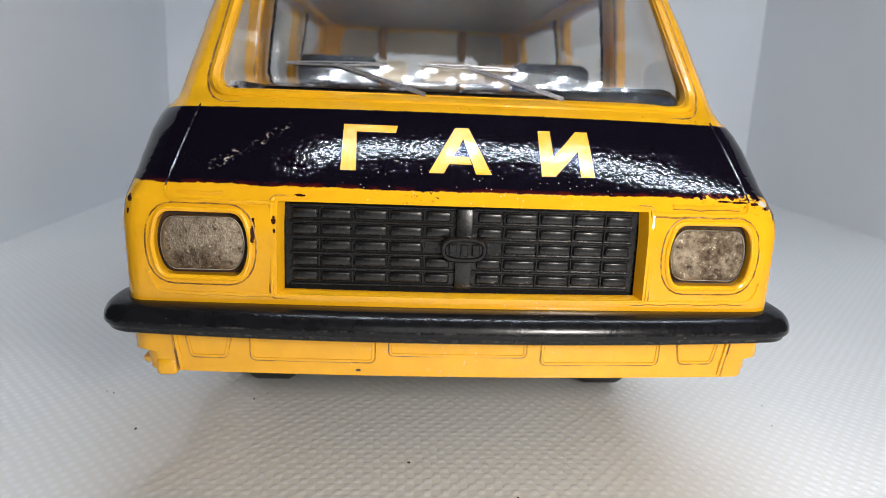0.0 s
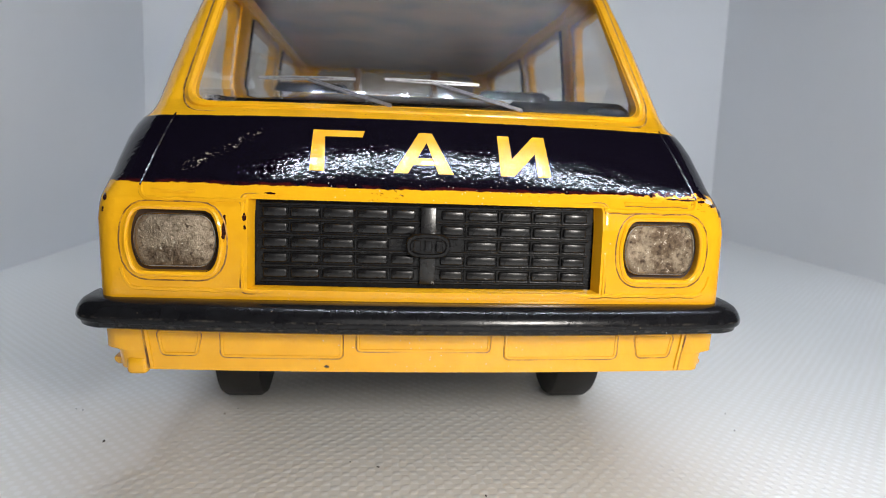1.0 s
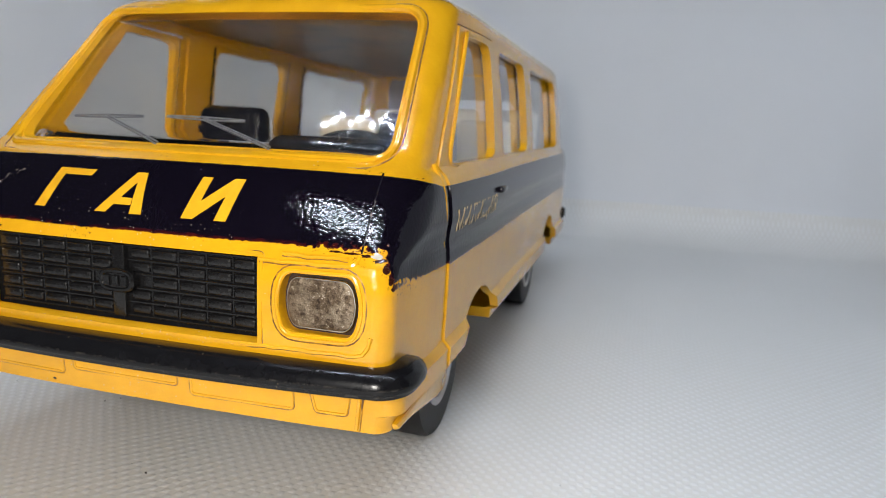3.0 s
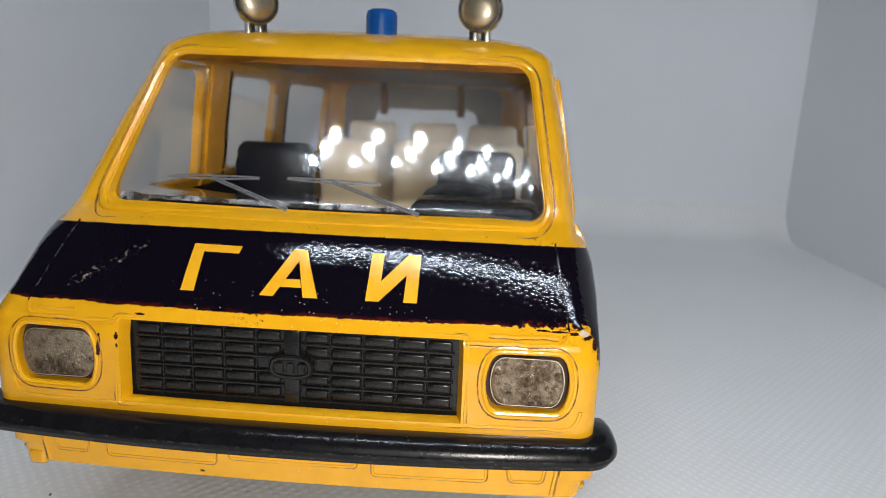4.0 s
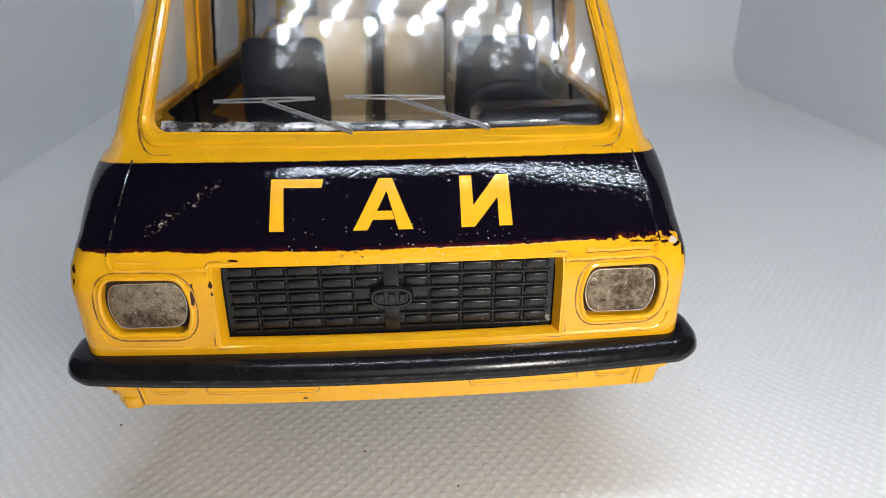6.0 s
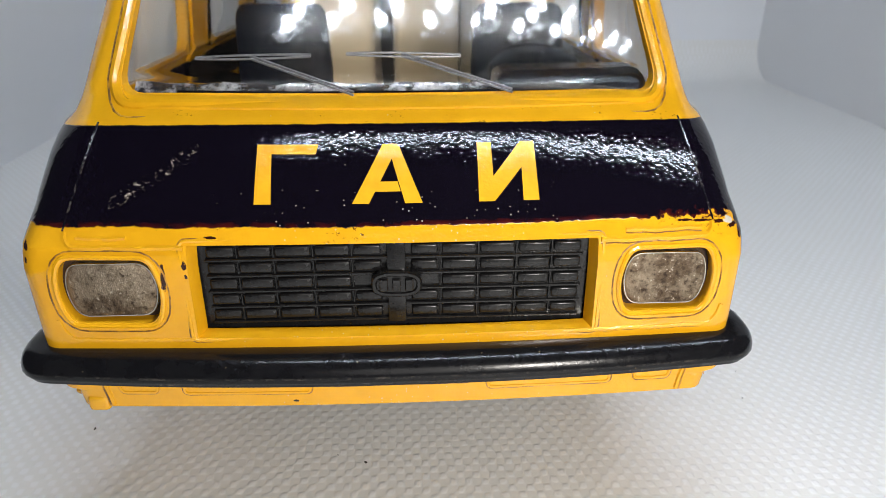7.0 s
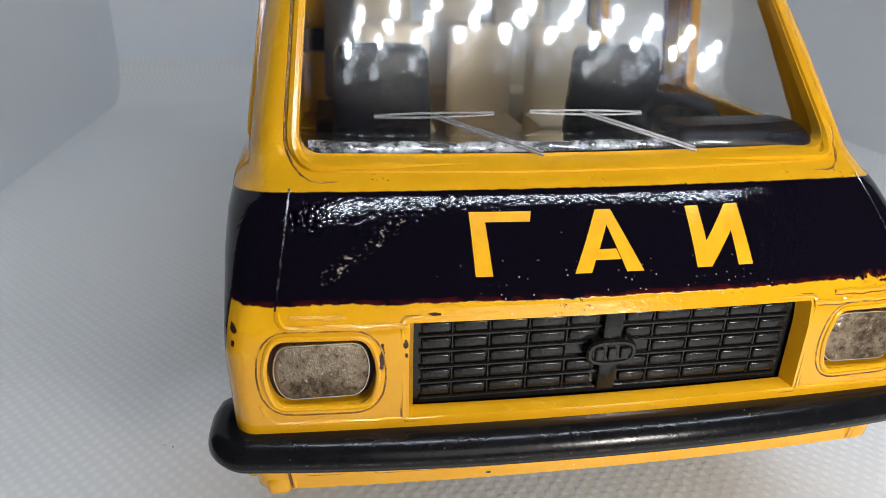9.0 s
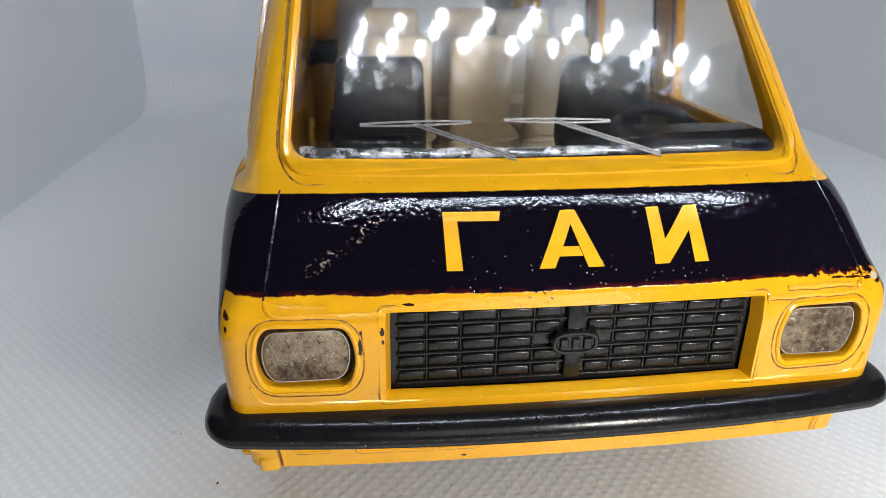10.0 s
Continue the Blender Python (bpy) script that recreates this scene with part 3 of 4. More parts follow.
def windshield(van):
    bm = bmesh.new()
    sheets = []
    for back in (0.0, 1.3):
        rows = []
        for z in np.linspace(29.95, 44.3, 22):
            xe = np.interp(z, (30.25, 43.95), (20.3, 18.75))
            rows.append([bm.verts.new((x - 0.25, front_y(x - 0.25, z) + 0.47 - 0.0175 * (z - 30.25) + 0.27 * max(0.0, (34.0 - z) / 4.0) ** 2 + 0.7 * abs(x / 20.0) ** 6 + back * (1 + 0.02 * (z - 30) + 0.004 * x), z)) for x in np.linspace(-xe, xe, 33)])
        for a, b in zip(rows, rows[1:]):
            for k in range(32):
                f = (a[k], a[k + 1], b[k + 1], b[k])
                bm.faces.new(f if not back else f[::-1])
        sheets.append(rows)
    f, g = sheets
    rim = lambda r: [*r[0], *[row[-1] for row in r[1:]], *r[-1][-2::-1], *[row[0] for row in r[-2:0:-1]]]
    a, b = rim(f), rim(g)
    for k in range(len(a)):
        bm.faces.new((a[k], b[k], b[(k + 1) % len(a)], a[(k + 1) % len(a)]))
    glass = part("windshield", bm, SHIELD, van, "clear moulded plastic windshield")
    glass.visible_shadow = False
    bm = bmesh.new()
    tube(bm, [(x, front_y(x, z) + 0.02, z) for x, z in grown(WS, 0.45)], 0.42, True, 8)
    frame_bead = part("windshield_frame", bm, PAINT_Y, van, "raised yellow moulding round the windshield")
    bm = bmesh.new()
    tube(bm, [(x, front_y(x, z) + 0.02, z) for x, z in grown(WS, 0.98)], 0.085, True, 6)
    part("groove", bm, GROOVE, frame_bead)
    bm = bmesh.new()
    ripple = lambda x: 0.05 * math.sin(x * 0.9) + 0.04 * math.sin(x * 2.3)
    slab(bm, [[(x, front_y(x, z) + 2.2, z + (ripple(x) if z > 30 else 0)) for x in np.linspace(-19.2, 19.0, 60)] for z in (29.9, 30.55)], (0, 0.3, 0))
    part("glazing_flange", bm, FLANGE, van, "lower edge of the moulded glazing with painted bright refraction")


def wiper(van, ends, pivot):
    """A blade and its arm, moulded on the glass."""
    on = lambda x, z, off=-0.05: Vector((x, front_y(x, z) + 0.45 + off, z))
    (xa, za), (xb, zb) = ends
    root = new("wiper")
    root.parent = van
    tagged(root, "silvered wiper moulded on the glass")
    bm = bmesh.new()
    for dz in (-0.12, 0.12):
        tube(bm, [on(xa + (xb - xa) * s, za + (zb - za) * s + dz * math.sin(math.pi * min(max(s, 0.03), 0.97)) ** 0.4, -0.1) for s in np.linspace(0, 1, 10)], 0.085, False, 6)
    part("blade", bm, WIPER, root)
    bm = bmesh.new()
    xm, zm = xa + (xb - xa) * 0.48, za + (zb - za) * 0.48
    for d in (-0.09, 0.09):
        tube(bm, [on(xm + (pivot[0] - xm) * s, zm + (pivot[1] - zm) * s + d, -0.12) for s in np.linspace(0, 1, 8)], 0.09, False, 6)
    part("arm", bm, WIPER, root)


def headlight(van, side):
    root = new("headlight")
    root.parent = van
    tagged(root, "pitted silver headlamp set in a yellow recess")
    xc = LAMPS[side][0]
    bm = bmesh.new()
    for k, (grow, y) in enumerate(((0.0, 0.0), (0.0, -0.70), (-0.05, -0.82), (-0.16, -0.89), (-0.36, -0.92))):
        ring = [bm.verts.new((x, y + 0.25 * ((x - xc) / 2.9) ** 2, z)) for x, z in lamp_outline(side, grow)]
        if k == 0:
            bm.faces.new(ring[::-1])
        else:
            for i in range(len(ring)):
                bm.faces.new((last[i], last[(i + 1) % len(ring)], ring[(i + 1) % len(ring)], ring[i]))
        last = ring
    bm.faces.new(last)
    part("lens", bm, SILVER, root)
    # the bright front edge of the block
    bm = bmesh.new()
    tube(bm, [(x, -0.78 + 0.25 * ((x - xc) / 2.9) ** 2, z) for x, z in lamp_outline(side, -0.04)], 0.07, True, 6)
    part("rim", bm, CHROME, root, "bright metal edge")
    bm = bmesh.new()
    tube(bm, [(x, front_y(x, z) + 0.06, z) for x, z in lamp_outline(side, 0.52)], 0.2, True, 8)
    bezel = part("bezel", bm, PAINT, root)
    bm = bmesh.new()
    tube(bm, [(x, front_y(x, z) + 0.03, z) for x, z in lamp_outline(side, 0.95, 1.3)], 0.075, True, 5)
    part("groove", bm, GROOVE, bezel)
    # added plate: its dark colour is the shade of the gap round the block
    part("socket", along_y(lamp_outline(side, 0.6), -0.12, 0.1), SHADE_PLATE, root, "dark plate painted as shade in the lamp recess")


def grille(van):
    bm = bmesh.new()
    box(bm, -13.3, 13.3, -0.60, -0.1, 15.9, 23.0)
    root = part("grille", bm, PLASTIC, van, "black moulded grille of small rectangular blocks")
    root.location = (0, 0.7 * MM, 0)
    z0, z1, rows = 16.55, 22.4, 5
    pitch = (z1 - z0) / rows
    bm = bmesh.new()
    for k in range(rows + 1):
        z = z0 + pitch * k
        box(bm, -12.65, 12.65, -0.86, -0.3, z - 0.12, z + 0.12, 0.07, 1)
    part("rib", bm, PLASTIC, root)
    bm = bmesh.new()
    box(bm, -0.62, 0.62, -1.15, -0.3, 16.45, 22.48, 0.12)
    part("centre_bar", bm, PLASTIC, root)
    cols = [(1.0, 2.8), (3.08, 5.4), (5.66, 8.0), (8.26, 10.4), (10.66, 12.5)]
    for a, b in cols:
        me = None
        for side in (1, -1):
            for k in range(rows):
                z = z0 + pitch * (k + 0.5)
                if a < 2 and k == 2:
                    continue
                if me is None:
                    bm = bmesh.new()
                    box(bm, -(b - a) / 2, (b - a) / 2, -0.46, 0.3, -0.37, 0.37, 0.14, 2)
                    ob = part("block", bm, PLASTIC, root, angle=50)
                    me = ob.data
                else:
                    ob = link("block", me, root)
                ob.location = (side * (a + b) / 2 * MM, -0.4 * MM, z * MM)
    bm = bmesh.new()
    for u in (2.95, 5.52, 8.12, 10.52):
        for s in (-1, 1):
            box(bm, s * u - 0.08, s * u + 0.08, -0.76, -0.3, 16.6, 22.35, 0.05, 1)
    part("rib", bm, PLASTIC, root)
    bm = bmesh.new()
    for k, (g, y) in enumerate(((0.0, -0.3), (0.0, -1.35), (-0.12, -1.5), (-0.3, -1.5), (-0.4, -1.4))):
        ring = []
        for t in (2 * math.pi * i / 40 for i in range(40)):
            c, s = math.cos(t), math.sin(t)
            ring.append(bm.verts.new(((1.72 + g) * math.copysign(abs(c) ** 0.7, c), y, 19.5 + (0.98 + g) * math.copysign(abs(s) ** 0.7, s))))
        if k == 0:
            bm.faces.new(ring)
        else:
            for i in range(40):
                bm.faces.new((last[i], last[(i + 1) % 40], ring[(i + 1) % 40], ring[i]))
        last = ring
    bm.faces.new(last)
    badge = part("badge", bm, PLASTIC, root, "oval black badge with a raised rim")
    bm = bmesh.new()
    for u in (-0.85, 0.0, 0.85):
        box(bm, u - 0.28, u + 0.28, -1.62, -1.38, 19.05, 19.95, 0.06, 1)
    part("bar_mark", bm, PLASTIC, badge)


def front_bumper(van):
    """A bar with a step along its face, swept round the front and a little way down the sides."""
    prof = [(0.0, -0.97), (0.85, -0.99), (1.08, -0.86), (1.14, -0.56), (1.2, -0.48), (1.38, -0.42), (1.44, -0.28), (1.40, 0.05), (1.24, 0.45), (0.95, 0.82), (0.5, 1.08), (-0.9, 1.18), (-1.3, 0.9), (-1.3, -0.75), (-0.9, -0.97)]
    path = []
    for x in np.linspace(0, 23.6, 22):
        path.append((x, -2.35 + 1.35 * (x / 24.0) ** 2.2))
    y1 = path[-1][1]
    for a in np.linspace(0, math.pi / 2, 9)[1:]:
        path.append((23.6 + 1.55 * math.sin(a), y1 + 1.9 * (1 - math.cos(a))))
    path = [(x * 0.988, y) for x, y in path]
    path += [(24.85, y1 + 3.2), (24.8, y1 + 4.4), (24.7, y1 + 5.1)]
    full = [(-x, y) for x, y in path[:0:-1]] + path
    bm = bmesh.new()
    rings = []
    n = len(full)
    for i, (x, y) in enumerate(full):
        a, b = full[max(i - 1, 0)], full[min(i + 1, n - 1)]
        d = Vector((b[0] - a[0], b[1] - a[1])).normalized()
        out = Vector((d.y, -d.x))
        end = min(i, n - 1 - i)
        k = (0.55, 0.86, 1.0)[min(end, 2)]
        rings.append([bm.verts.new(((x + out.x * u * k) * 0.992 - 0.2, y + out.y * u * k, 14.15 + v * k)) for u, v in prof])
    m = len(prof)
    for a, b in zip(rings, rings[1:]):
        for k in range(m):
            bm.faces.new((a[k], a[(k + 1) % m], b[(k + 1) % m], b[k]))
    bm.faces.new(rings[0])
    bm.faces.new(rings[-1][::-1])
    part("front_bumper", bm, BUMPER, van, "scuffed black plastic bumper bar", angle=40)


def rear_bumper(van):
    bm = bmesh.new()
    box(bm, -24.6, 24.6, 113.2, 116.4, 12.6, 15.4, 0.9, 3)
    part("rear_bumper", bm, BUMPER, van, "black plastic bumper bar")


def wheel(van, x, y):
    s = 1 if x > 0 else -1
    root = new("wheel")
    root.parent = van
    root.location = (x * MM, y * MM, (FLOOR + 8.0) * MM)
    tagged(root, "black rubber wheel with a pale plastic hub")
    bm = bmesh.new()
    turned(bm, [(4.5, -2.2), (7.0, -2.4), (7.7, -2.2), (8.0, -1.7), (8.0, 1.7), (7.7, 2.2), (7.0, 2.4), (4.5, 2.2)], (0, 0, 0), "X", 44)
    part("tyre", bm, TYRE, root)
    bm = bmesh.new()
    turned(bm, [(4.5, -2.0), (4.55, 2.35), (4.1, 2.5), (3.5, 2.0), (1.7, 1.7), (1.5, 2.5), (0.6, 2.7)] if s > 0 else
           [(4.5, 2.0), (4.55, -2.35), (4.1, -2.5), (3.5, -2.0), (1.7, -1.7), (1.5, -2.5), (0.6, -2.7)], (0, 0, 0), "X", 32)
    part("hub", bm, RIM, root)


def decal(bm, quads, lift=0.05):
    """Quads of (x, z) corners laid on the front of the body."""
    for q in quads:
        a, b, c, d = (Vector(p) for p in q)
        grid = []
        for i in range(9):
            row = []
            for j in range(4):
                u, v = i / 8, j / 3
                p = (a * (1 - v) + b * v) * (1 - u) + (d * (1 - v) + c * v) * u
                row.append(bm.verts.new((p.x, front_y(p.x, p.y) - lift, p.y)))
            grid.append(row)
        for r, s in zip(grid, grid[1:]):
            for j in range(3):
                bm.faces.new((r[j], r[j + 1], s[j + 1], s[j]))


def lettering(van):
    zb, zt = 24.95, 28.05
    shapes = [
        [[(-9.1, zb), (-8.0, zb), (-8.12, zt - 0.5), (-9.1, zt - 0.5)], [(-9.1, zt - 0.5), (-5.2, zt - 0.5), (-5.05, zt), (-9.1, zt)]],
        [[(-2.75, zb), (-1.65, zb), (-0.15, zt - 0.75), (-0.75, zt)],
         [(0.7, zb), (1.85, zb), (0.3, zt), (-0.15, zt - 0.75)],
         [(-0.75, zt), (-0.15, zt - 0.75), (0.3, zt), (-0.2, zt + 0.02)],
         [(-1.3, zb + 0.62), (0.42, zb + 0.62), (0.22, zb + 1.15), (-1.08, zb + 1.15)]],
        [[(5.55, zb), (6.6, zb), (6.55, zt), (5.6, zt)], [(8.5, zb), (9.55, zb), (9.5, zt), (8.55, zt)],
         [(6.59, zb), (8.53, zt - 1.35), (8.55, zt), (6.57, zb + 1.3)]]]
    for quads in shapes:
        bm = bmesh.new()
        decal(bm, quads)
        bmesh.ops.recalc_face_normals(bm, faces=bm.faces)
        part("letter", bm, LETTER, van, "yellow stencilled letter on the black hood")
    # the word on both doors
    cu = bpy.data.curves.new("word", "FONT")
    cu.body = "МИЛИЦИЯ"
    cu.size = 3.0
    tmp = new("scratch", cu)
    bpy.context.view_layer.update()
    flat = bpy.data.meshes.new_from_object(tmp.evaluated_get(bpy.context.evaluated_depsgraph_get()))
    bpy.data.objects.remove(tmp)
    xs = [v.co.x for v in flat.vertices]
    ys = [v.co.y for v in flat.vertices]
    for side in (1, -1):
        me = flat.copy()
        for v in me.vertices:
            u = (v.co.x - min(xs)) / (max(xs) - min(xs))
            h = (v.co.y - min(ys)) / (max(ys) - min(ys))
            z = 22.9 + 2.5 * h
            v.co = (side * (side_x(z) + 0.215) + centre(z), (15.2 + 18.0 * u) if side > 0 else (33.2 - 18.0 * u), z)
        me.name = "door_word"
        link("door_word", finish(me, SIDE_LETTER), van, "pale lettering painted on the door belt")
    bpy.data.meshes.remove(flat)


def mouldings(van):
    """Cast lines of the front: hood seams, lamp panels and the pressings of the apron."""
    lines = [
        ("apron_pressing", [(-20.4, 12.4), (-17.2, 12.4), (-17.6, 10.6), (-20.1, 10.6)], 0.35),
        ("apron_pressing", [(20.4, 12.4), (17.2, 12.4), (17.6, 10.6), (20.1, 10.6)], 0.35),
        ("apron_pressing", [(-15.6, 12.6), (-6.5, 12.6), (-6.5, 10.5), (-15.6, 10.5)], 0.35),
        ("apron_pressing", [(15.6, 12.6), (6.5, 12.6), (6.5, 10.5), (15.6, 10.5)], 0.35),
        ("apron_pressing", [(-5.2, 12.6), (5.1, 12.6), (5.1, 11.1), (-5.2, 11.1)], 0.3),
        ("grille_surround", [(-13.75, 15.9), (13.7, 15.9), (13.7, 23.0), (-13.75, 23.0)], 0.4)]
    for name, pts, r in lines:
        bm = bmesh.new()
        tube(bm, [(x, front_y(x, z) + 0.05, z) for x, z in rounded(pts, r, 4)], 0.15, True, 6)
        pressing = part(name, bm, PAINT_Y, van)
        bm = bmesh.new()
        tube(bm, [(x, front_y(x, z) + 0.02, z) for x, z in grown(rounded(pts, r, 4), 0.16)], 0.055, True, 5)
        part("groove", bm, GROOVE, pressing)
    for s in (-1, 1):
        bm = bmesh.new()
        tube(bm, [(s * (side_x(z) - 0.25) + centre(z), 12.25 + max(0.0, z - 29.0) * 0.5, z) for z in np.linspace(15.6, 29.6, 16)], 0.24, False, 6)
        part("door_post_edge", bm, PAINT_Y, van)
        bm = bmesh.new()
        tube(bm, [(s * np.interp(z, (23.4, 28.95), (21.3, 20.4)), front_y(s * np.interp(z, (23.4, 28.95), (21.3, 20.4)), z) + 0.03, z) for z in np.linspace(23.5, 29.0, 12)], 0.09, False, 6)
        part("hood_seam", bm, SEAM, van)
        bm = bmesh.new()
        on = lambda pts: [(s * x, front_y(x, z) + 0.03, z) for x, z in pts]
        wave = lambda x, k: 0.03 * math.sin(1.9 * x + k) + 0.025 * math.sin(4.3 * x + 2 * k)
        tube(bm, on([(x, 22.62 + wave(x, s)) for x in np.linspace(13.5, 20.6, 16)] + [(20.9, 22.75), (21.15, 23.05), (21.2, 23.4)]), 0.2, False, 6)
        tube(bm, on([(x, 23.12 + wave(x, s + 2)) for x in np.linspace(15.2 if s > 0 else 17.2, 20.4, 14)]), 0.18, False, 6)
        tube(bm, on([(x, 15.98 + wave(x, s + 1)) for x in np.linspace(13.6, 21.3, 18)] + [(21.9, 16.15), (22.3, 16.7), (22.5, 17.5)]), 0.18, False, 6)
        panel = part("lamp_panel_line", bm, PAINT_Y, van)
        bm = bmesh.new()
        tube(bm, on([(x, 22.41 + wave(x, s)) for x in np.linspace(13.5, 20.6, 16)]), 0.06, False, 5)
        tube(bm, on([(x, 22.93 + wave(x, s + 2)) for x in np.linspace(15.2 if s > 0 else 17.2, 20.4, 14)]), 0.05, False, 5)
        tube(bm, on([(x, 15.82 + wave(x, s + 1)) for x in np.linspace(13.6, 21.3, 18)]), 0.05, False, 5)
        part("groove", bm, GROOVE, panel)
        bm = bmesh.new()
        tube(bm, [(s * (20.9 + 0.12 * (z - 9.1)), front_y(21, z) + 0.02, z) for z in np.linspace(9.5, 12.7, 8)], 0.2, False, 6)
        foot = part("apron_foot", bm, PAINT_Y, van)
        bm = bmesh.new()
        tube(bm, [(s * (21.15 + 0.12 * (z - 9.1)), front_y(21, z) - 0.02, z) for z in np.linspace(9.4, 12.7, 8)], 0.085, False, 6)
        part("groove", bm, GROOVE, foot)
    bm = bmesh.new()
    tube(bm, [(x, front_y(x, 29.75) - 0.02, 29.75) for x in np.linspace(-19, 19, 30)], 0.16, False, 6)
    part("cowl_line", bm, PAINT_Y, van)
    bm = bmesh.new()
    box(bm, -22.9, -21.3, 0.38, 2.4, 8.85, 10.3, 0.4, 3)
    part("apron_lug", bm, PAINT_Y, van, "small rounded casting lug")
    # the skirts that run from the apron's corners back to the front wheels
    for s in (-1, 1):
        base = along_x([(1.6, 9.9), (15.0, 10.6), (16.3, 9.2), (15.6, 7.7), (13.0, 7.7), (5.5, 8.9), (2.2, 9.1)], *((21.4, 23.9) if s > 0 else (-24.4, -22.0)))
        bmesh.ops.bevel(base, geom=base.edges[:], offset=0.35, segments=2, profile=0.5, affect="EDGES")
        part("wing_skirt", base, PAINT_Y, van)


def spotlight(van, x, turn):
    root = new("spotlight")
    root.parent = van
    root.matrix_basis = pose(x * MM, 27.5 * MM, 46.5 * MM, 0, 0, turn)
    tagged(root, "plated roof spotlight on a short split stalk")
    bm = bmesh.new()
    turned(bm, [(1.7, 1.4), (2.2, 0.9), (2.42, 0.1), (2.42, -0.7), (2.25, -0.95), (2.0, -0.95), (1.9, -0.6)], (0, 0, 3.5), "Y", 32)
    part("housing", bm, CHROME, root)
    bm = bmesh.new()
    turned(bm, [(1.92, -0.3), (1.92, -0.62), (1.6, -0.9), (0.9, -1.1), (0.3, -1.15)], (0, 0, 3.5), "Y", 28)
    part("lens", bm, BRASSY, root)
    for s in (-1, 1):
        bm = bmesh.new()
        box(bm, s * 0.66 - 0.45, s * 0.66 + 0.45, -0.6, 0.7, -0.6, 1.5, 0.15)
        part("stalk", bm, CHROME, root)


def beacon(van):
    bm = bmesh.new()
    turned(bm, [(1.75, -0.2), (1.75, 3.0), (1.6, 3.5), (1.2, 3.7), (0.4, 3.75)], (1.9, 29.0, 46.2), "Z", 28)
    part("beacon", bm, BLUE, van, "blue plastic roof beacon")


def seat_front(van, x):
    root = new("front_seat")
    root.parent = van
    tagged(root, "dark ribbed plastic seat")
    bm = bmesh.new()
    box(bm, x - 4.9, x + 4.9, 26.0, 35.5, 14.0, 21.0, 0.9)
    part("cushion", bm, SEAT_DARK, root)
    bm = bmesh.new()
    box(bm, x - 5.5, x + 5.5, 34.6, 37.4, 19.5, 34.3, 1.2, 3)
    for v in bm.verts:
        v.co.x = x + (v.co.x - x) * float(np.interp(v.co.z, (19.5, 30.0, 34.3), (1.0, 0.98, 0.84)))
    part("backrest", bm, SEAT_DARK, root)
    bm = bmesh.new()
    tube(bm, [(x, 34.55, 21.2), (x, 34.55, 31.8)], 0.22, False, 6)
    rib = part("rib", bm, SEAT_DARK, root)
    rib.location.x = -4.5 * MM
    for k in range(1, 11):
        link("rib", rib.data, root).location.x = (-4.5 + 0.9 * k) * MM


def seat_rear(van, x, y, w, top):
    root = new("passenger_seat")
    root.parent = van
    tagged(root, "beige plastic passenger seat")
    bm = bmesh.new()
    box(bm, x - w / 2, x + w / 2, y - 8.0, y + 1.5, 14.0, 21.0, 0.8)
    part("cushion", bm, SEAT_BEIGE, root)
    bm = bmesh.new()
    box(bm, x - w / 2, x + w / 2, y, y + 2.6, 20.0, top, 1.2, 3)
    part("backrest", bm, SEAT_BEIGE, root)


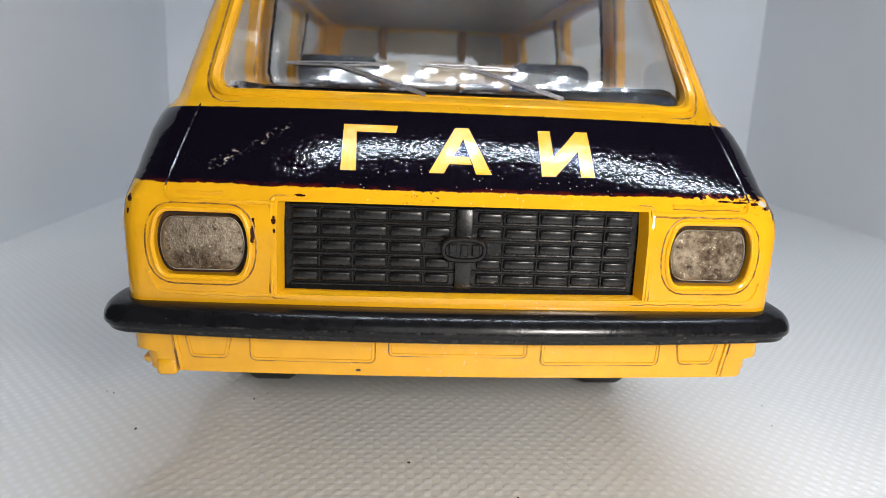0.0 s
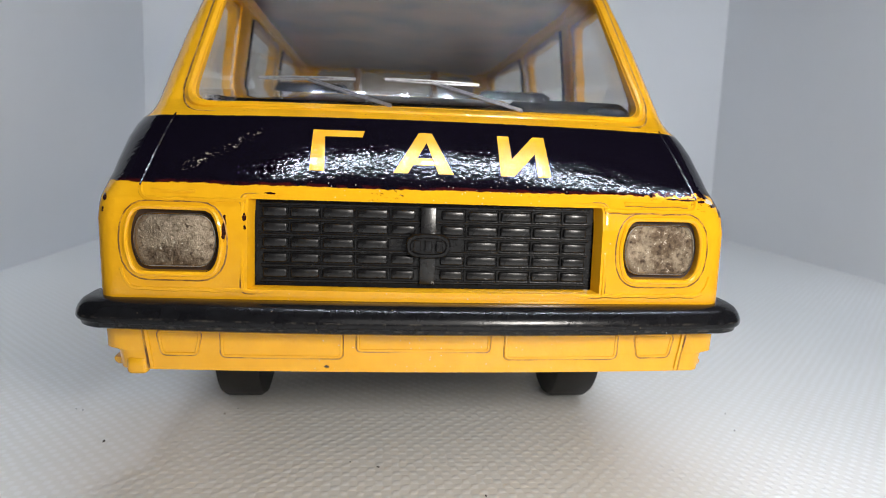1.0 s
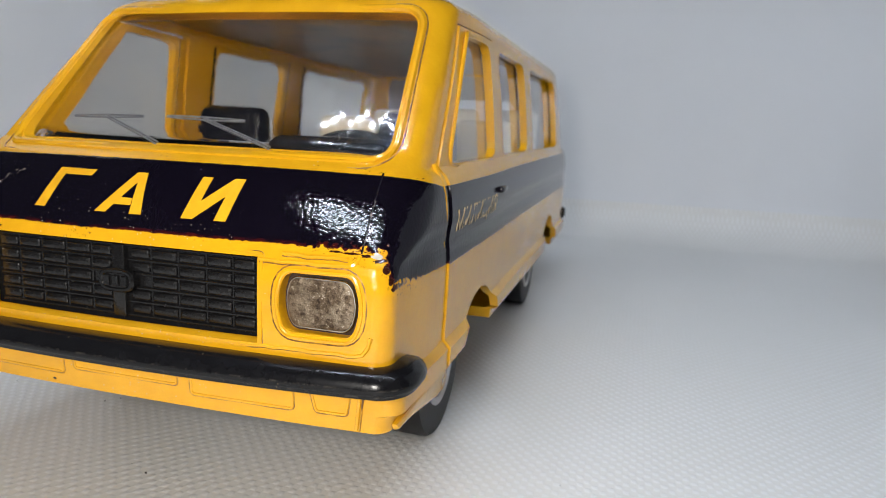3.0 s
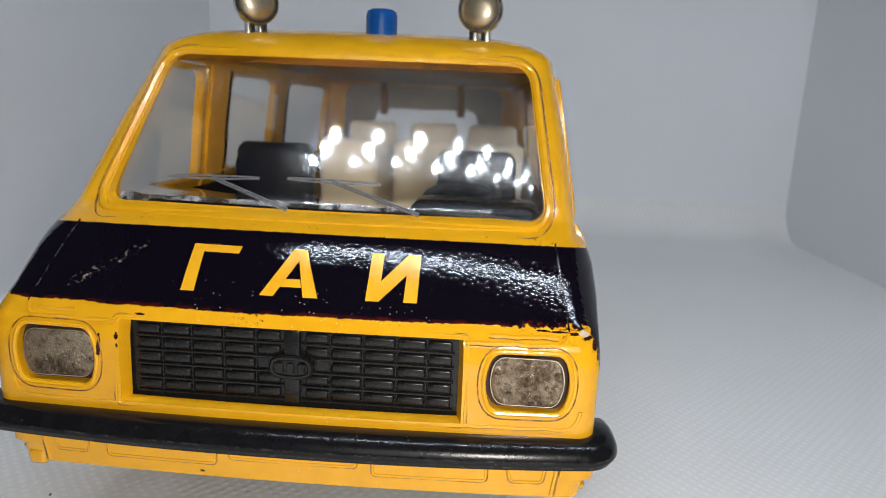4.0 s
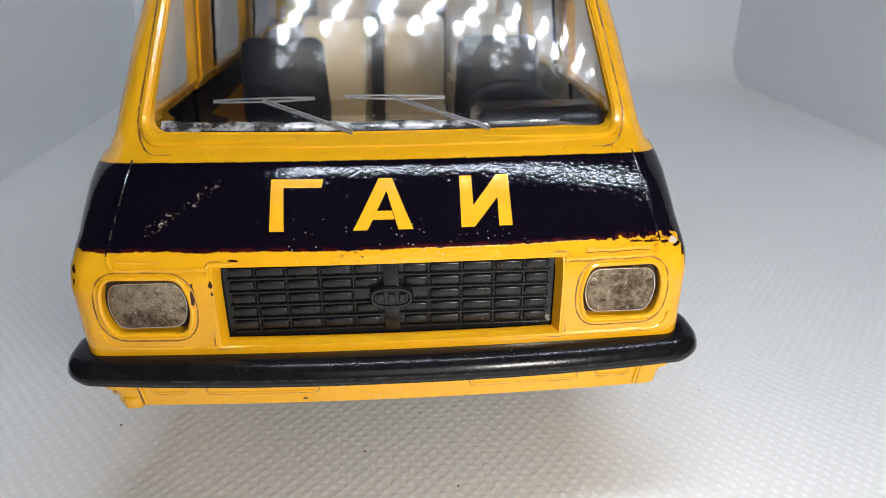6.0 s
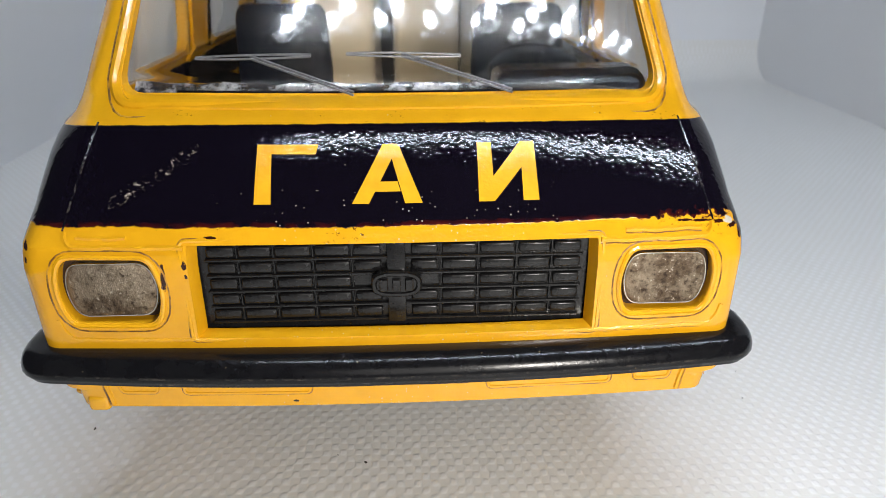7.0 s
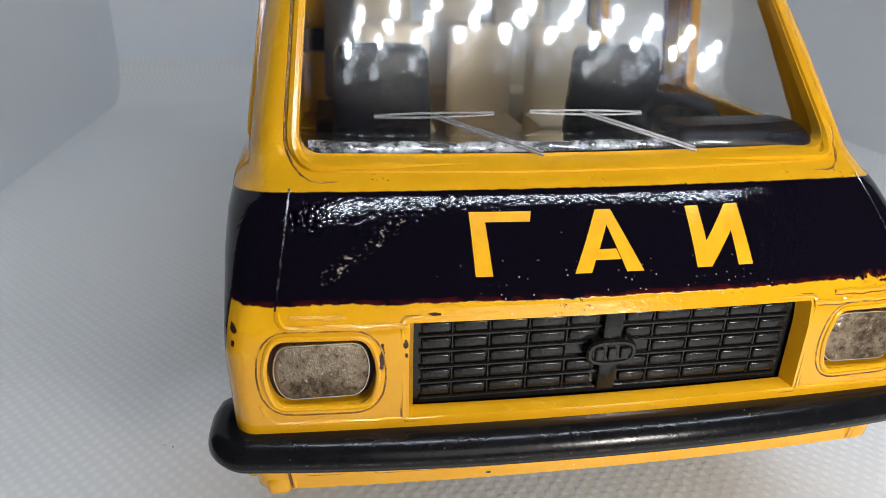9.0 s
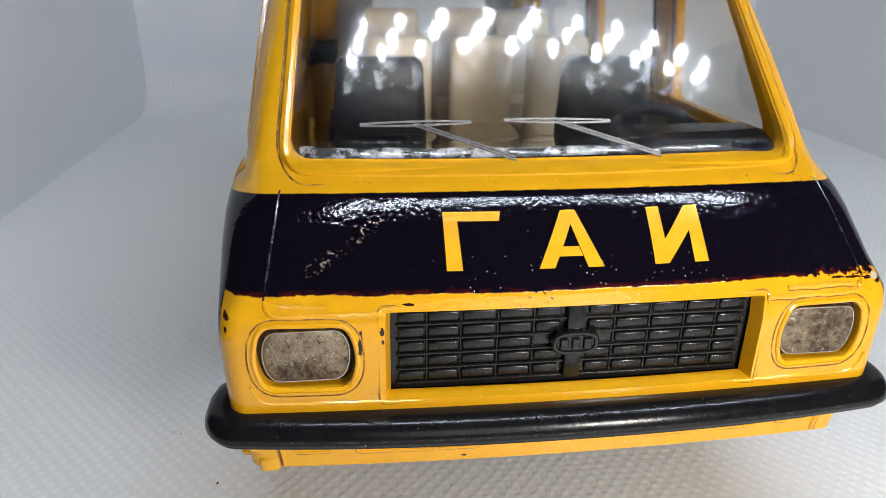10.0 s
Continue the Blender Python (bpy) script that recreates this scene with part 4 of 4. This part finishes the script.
def interior(van):
    bm = bmesh.new()
    box(bm, -20.8, 20.8, 4.0, 110.0, 11.6, 13.6)
    part("cabin_floor", bm, CABIN, van)
    bm = bmesh.new()
    box(bm, -6.8, 6.6, 19.0, 34.0, 13.6, 25.0, 0.8)
    part("engine_cover", bm, SEAT_BEIGE, van, "beige moulded cover between the front seats")
    bm = bmesh.new()
    box(bm, -20.2, 20.2, 5.5, 9.5, 20.0, 26.0, 0.6)
    part("dashboard", bm, DASH, van, "black moulded dashboard")
    bm = bmesh.new()
    box(bm, 7.6, 19.4, 9.6, 15.5, 25.0, 31.3, 1.2, 3)
    part("instrument_cowl", bm, DASH, van)
    bm = bmesh.new()
    pts = [(12.0 + 3.5 * math.cos(a), 18.6 + 1.7 * math.sin(a), 30.1 + 1.3 * math.sin(a)) for a in np.linspace(0, 2 * math.pi, 33)[:-1]]
    tube(bm, pts, 0.62, True, 8)
    tube(bm, [(8.6, 18.6, 30.1), (12.0, 18.4, 29.5), (15.4, 18.6, 30.1)], 0.4, False, 6)
    tube(bm, [(12.0, 18.4, 29.6), (12.0, 15.5, 27.0)], 0.5, False, 6)
    part("steering_wheel", bm, DASH, van, "black steering wheel")
    part("roof_lining", hull(1.25, 44.5, 45.9), LINING, van, "dark brown glossy roof lining")
    # the brown edge of the glazing under the roof, and two moulded hooks at the rear window
    bm = bmesh.new()
    slab(bm, [[(x - 0.3, front_y(x, z) + 2.7, z) for x in np.linspace(-18.6, 18.6, 24)] for z in (43.0, 44.7)], (0, 0.5, 0))
    part("glazing_edge", bm, LINING, van, "brown upper edge of the moulded glazing")
    plate = carve(along_y(rounded([(-19.2, 14.0), (18.6, 14.0), (17.4, 44.3), (-18.0, 44.3)], 2.5, 4), 107.2, 107.8), [("DIFFERENCE", along_y(rounded([(-12.0, 30.0), (12.6, 30.0), (11.9, 38.9), (-11.0, 38.9)], 2.2, 5), 100, 112))])
    plate.name = "rear_lining"
    link("rear_lining", finish(plate, REAR_LINING), van, "grey-brown lining round the rear window")
    for x in (-9.0, 8.4):
        bm = bmesh.new()
        box(bm, x - 0.9, x + 0.9, 104.5, 106.5, 37.4, 45.0, 0.5)
        part("glazing_hook", bm, LINING, van)
    seat_front(van, -12.3)
    seat_front(van, 13.2)
    for y, top in ((62.0, 34.0), (86.0, 36.4)):
        for x in (-8.4, 3.9, 15.6):
            seat_rear(van, x, y, 9.6, top)


def underside(van):
    bm = bmesh.new()
    box(bm, -19.0, 19.0, 2.0, 110.0, 9.0, 11.4, 0.6)
    part("chassis", bm, DASH, van, "black plastic baseplate")
    for y in (AXLE_F, AXLE_R):
        bm = bmesh.new()
        turned(bm, [(0.7, -16), (0.7, 16)], (0, y, FLOOR + 8.0), "X", 12)
        part("axle", bm, CHROME, van)


def toy_van():
    van = tagged(new("toy_van"), "yellow die-cast toy minibus with black belt and worn paint", "toy van")
    build_body(van)
    windshield(van)
    for s in (-1, 1):
        for y0, y1 in SIDE_WINDOWS[s]:
            pane_side(van, s, y0 - 1.0, y1 + 1.0)
        headlight(van, s)
        wheel(van, s * 18.3 + 0.1, AXLE_F)
        wheel(van, s * 18.3, AXLE_R)
    bm = bmesh.new()
    box(bm, -17, 17, 109.0, 109.4, 29.2, 42.4)
    part("rear_window", bm, GLASS, van, "clear plastic rear pane").visible_shadow = False
    wiper(van, ((-14.6, 32.55), (-6.1, 32.75)), (-2.9, 30.4))
    wiper(van, ((-3.5, 32.85), (5.0, 32.7)), (8.7, 30.45))
    grille(van)
    front_bumper(van)
    rear_bumper(van)
    mouldings(van)
    lettering(van)
    spotlight(van, 12.9, -8)
    spotlight(van, -11.9, 35)
    beacon(van)
    interior(van)
    underside(van)


toy_van()


def floor_dust():
    """A few dark grains lying on the cloth."""
    rng = random.Random(5)
    bm = bmesh.new()
    for k in range(16):
        r = rng.uniform(0.05, 0.13)
        m = Matrix.LocRotScale((rng.uniform(-40, 60), rng.uniform(-14, 20), FLOOR + r * 0.6), Euler((rng.random(), rng.random(), rng.random() * 6)), (1.0, rng.uniform(0.5, 1.6), 0.7))
        bmesh.ops.create_icosphere(bm, subdivisions=1, radius=r, matrix=m)
    ob = part("dust", bm, GRIT, None)
    tagged(ob, "few dark grains of grit on the white cloth", "dust", kind="stuff")


floor_dust()
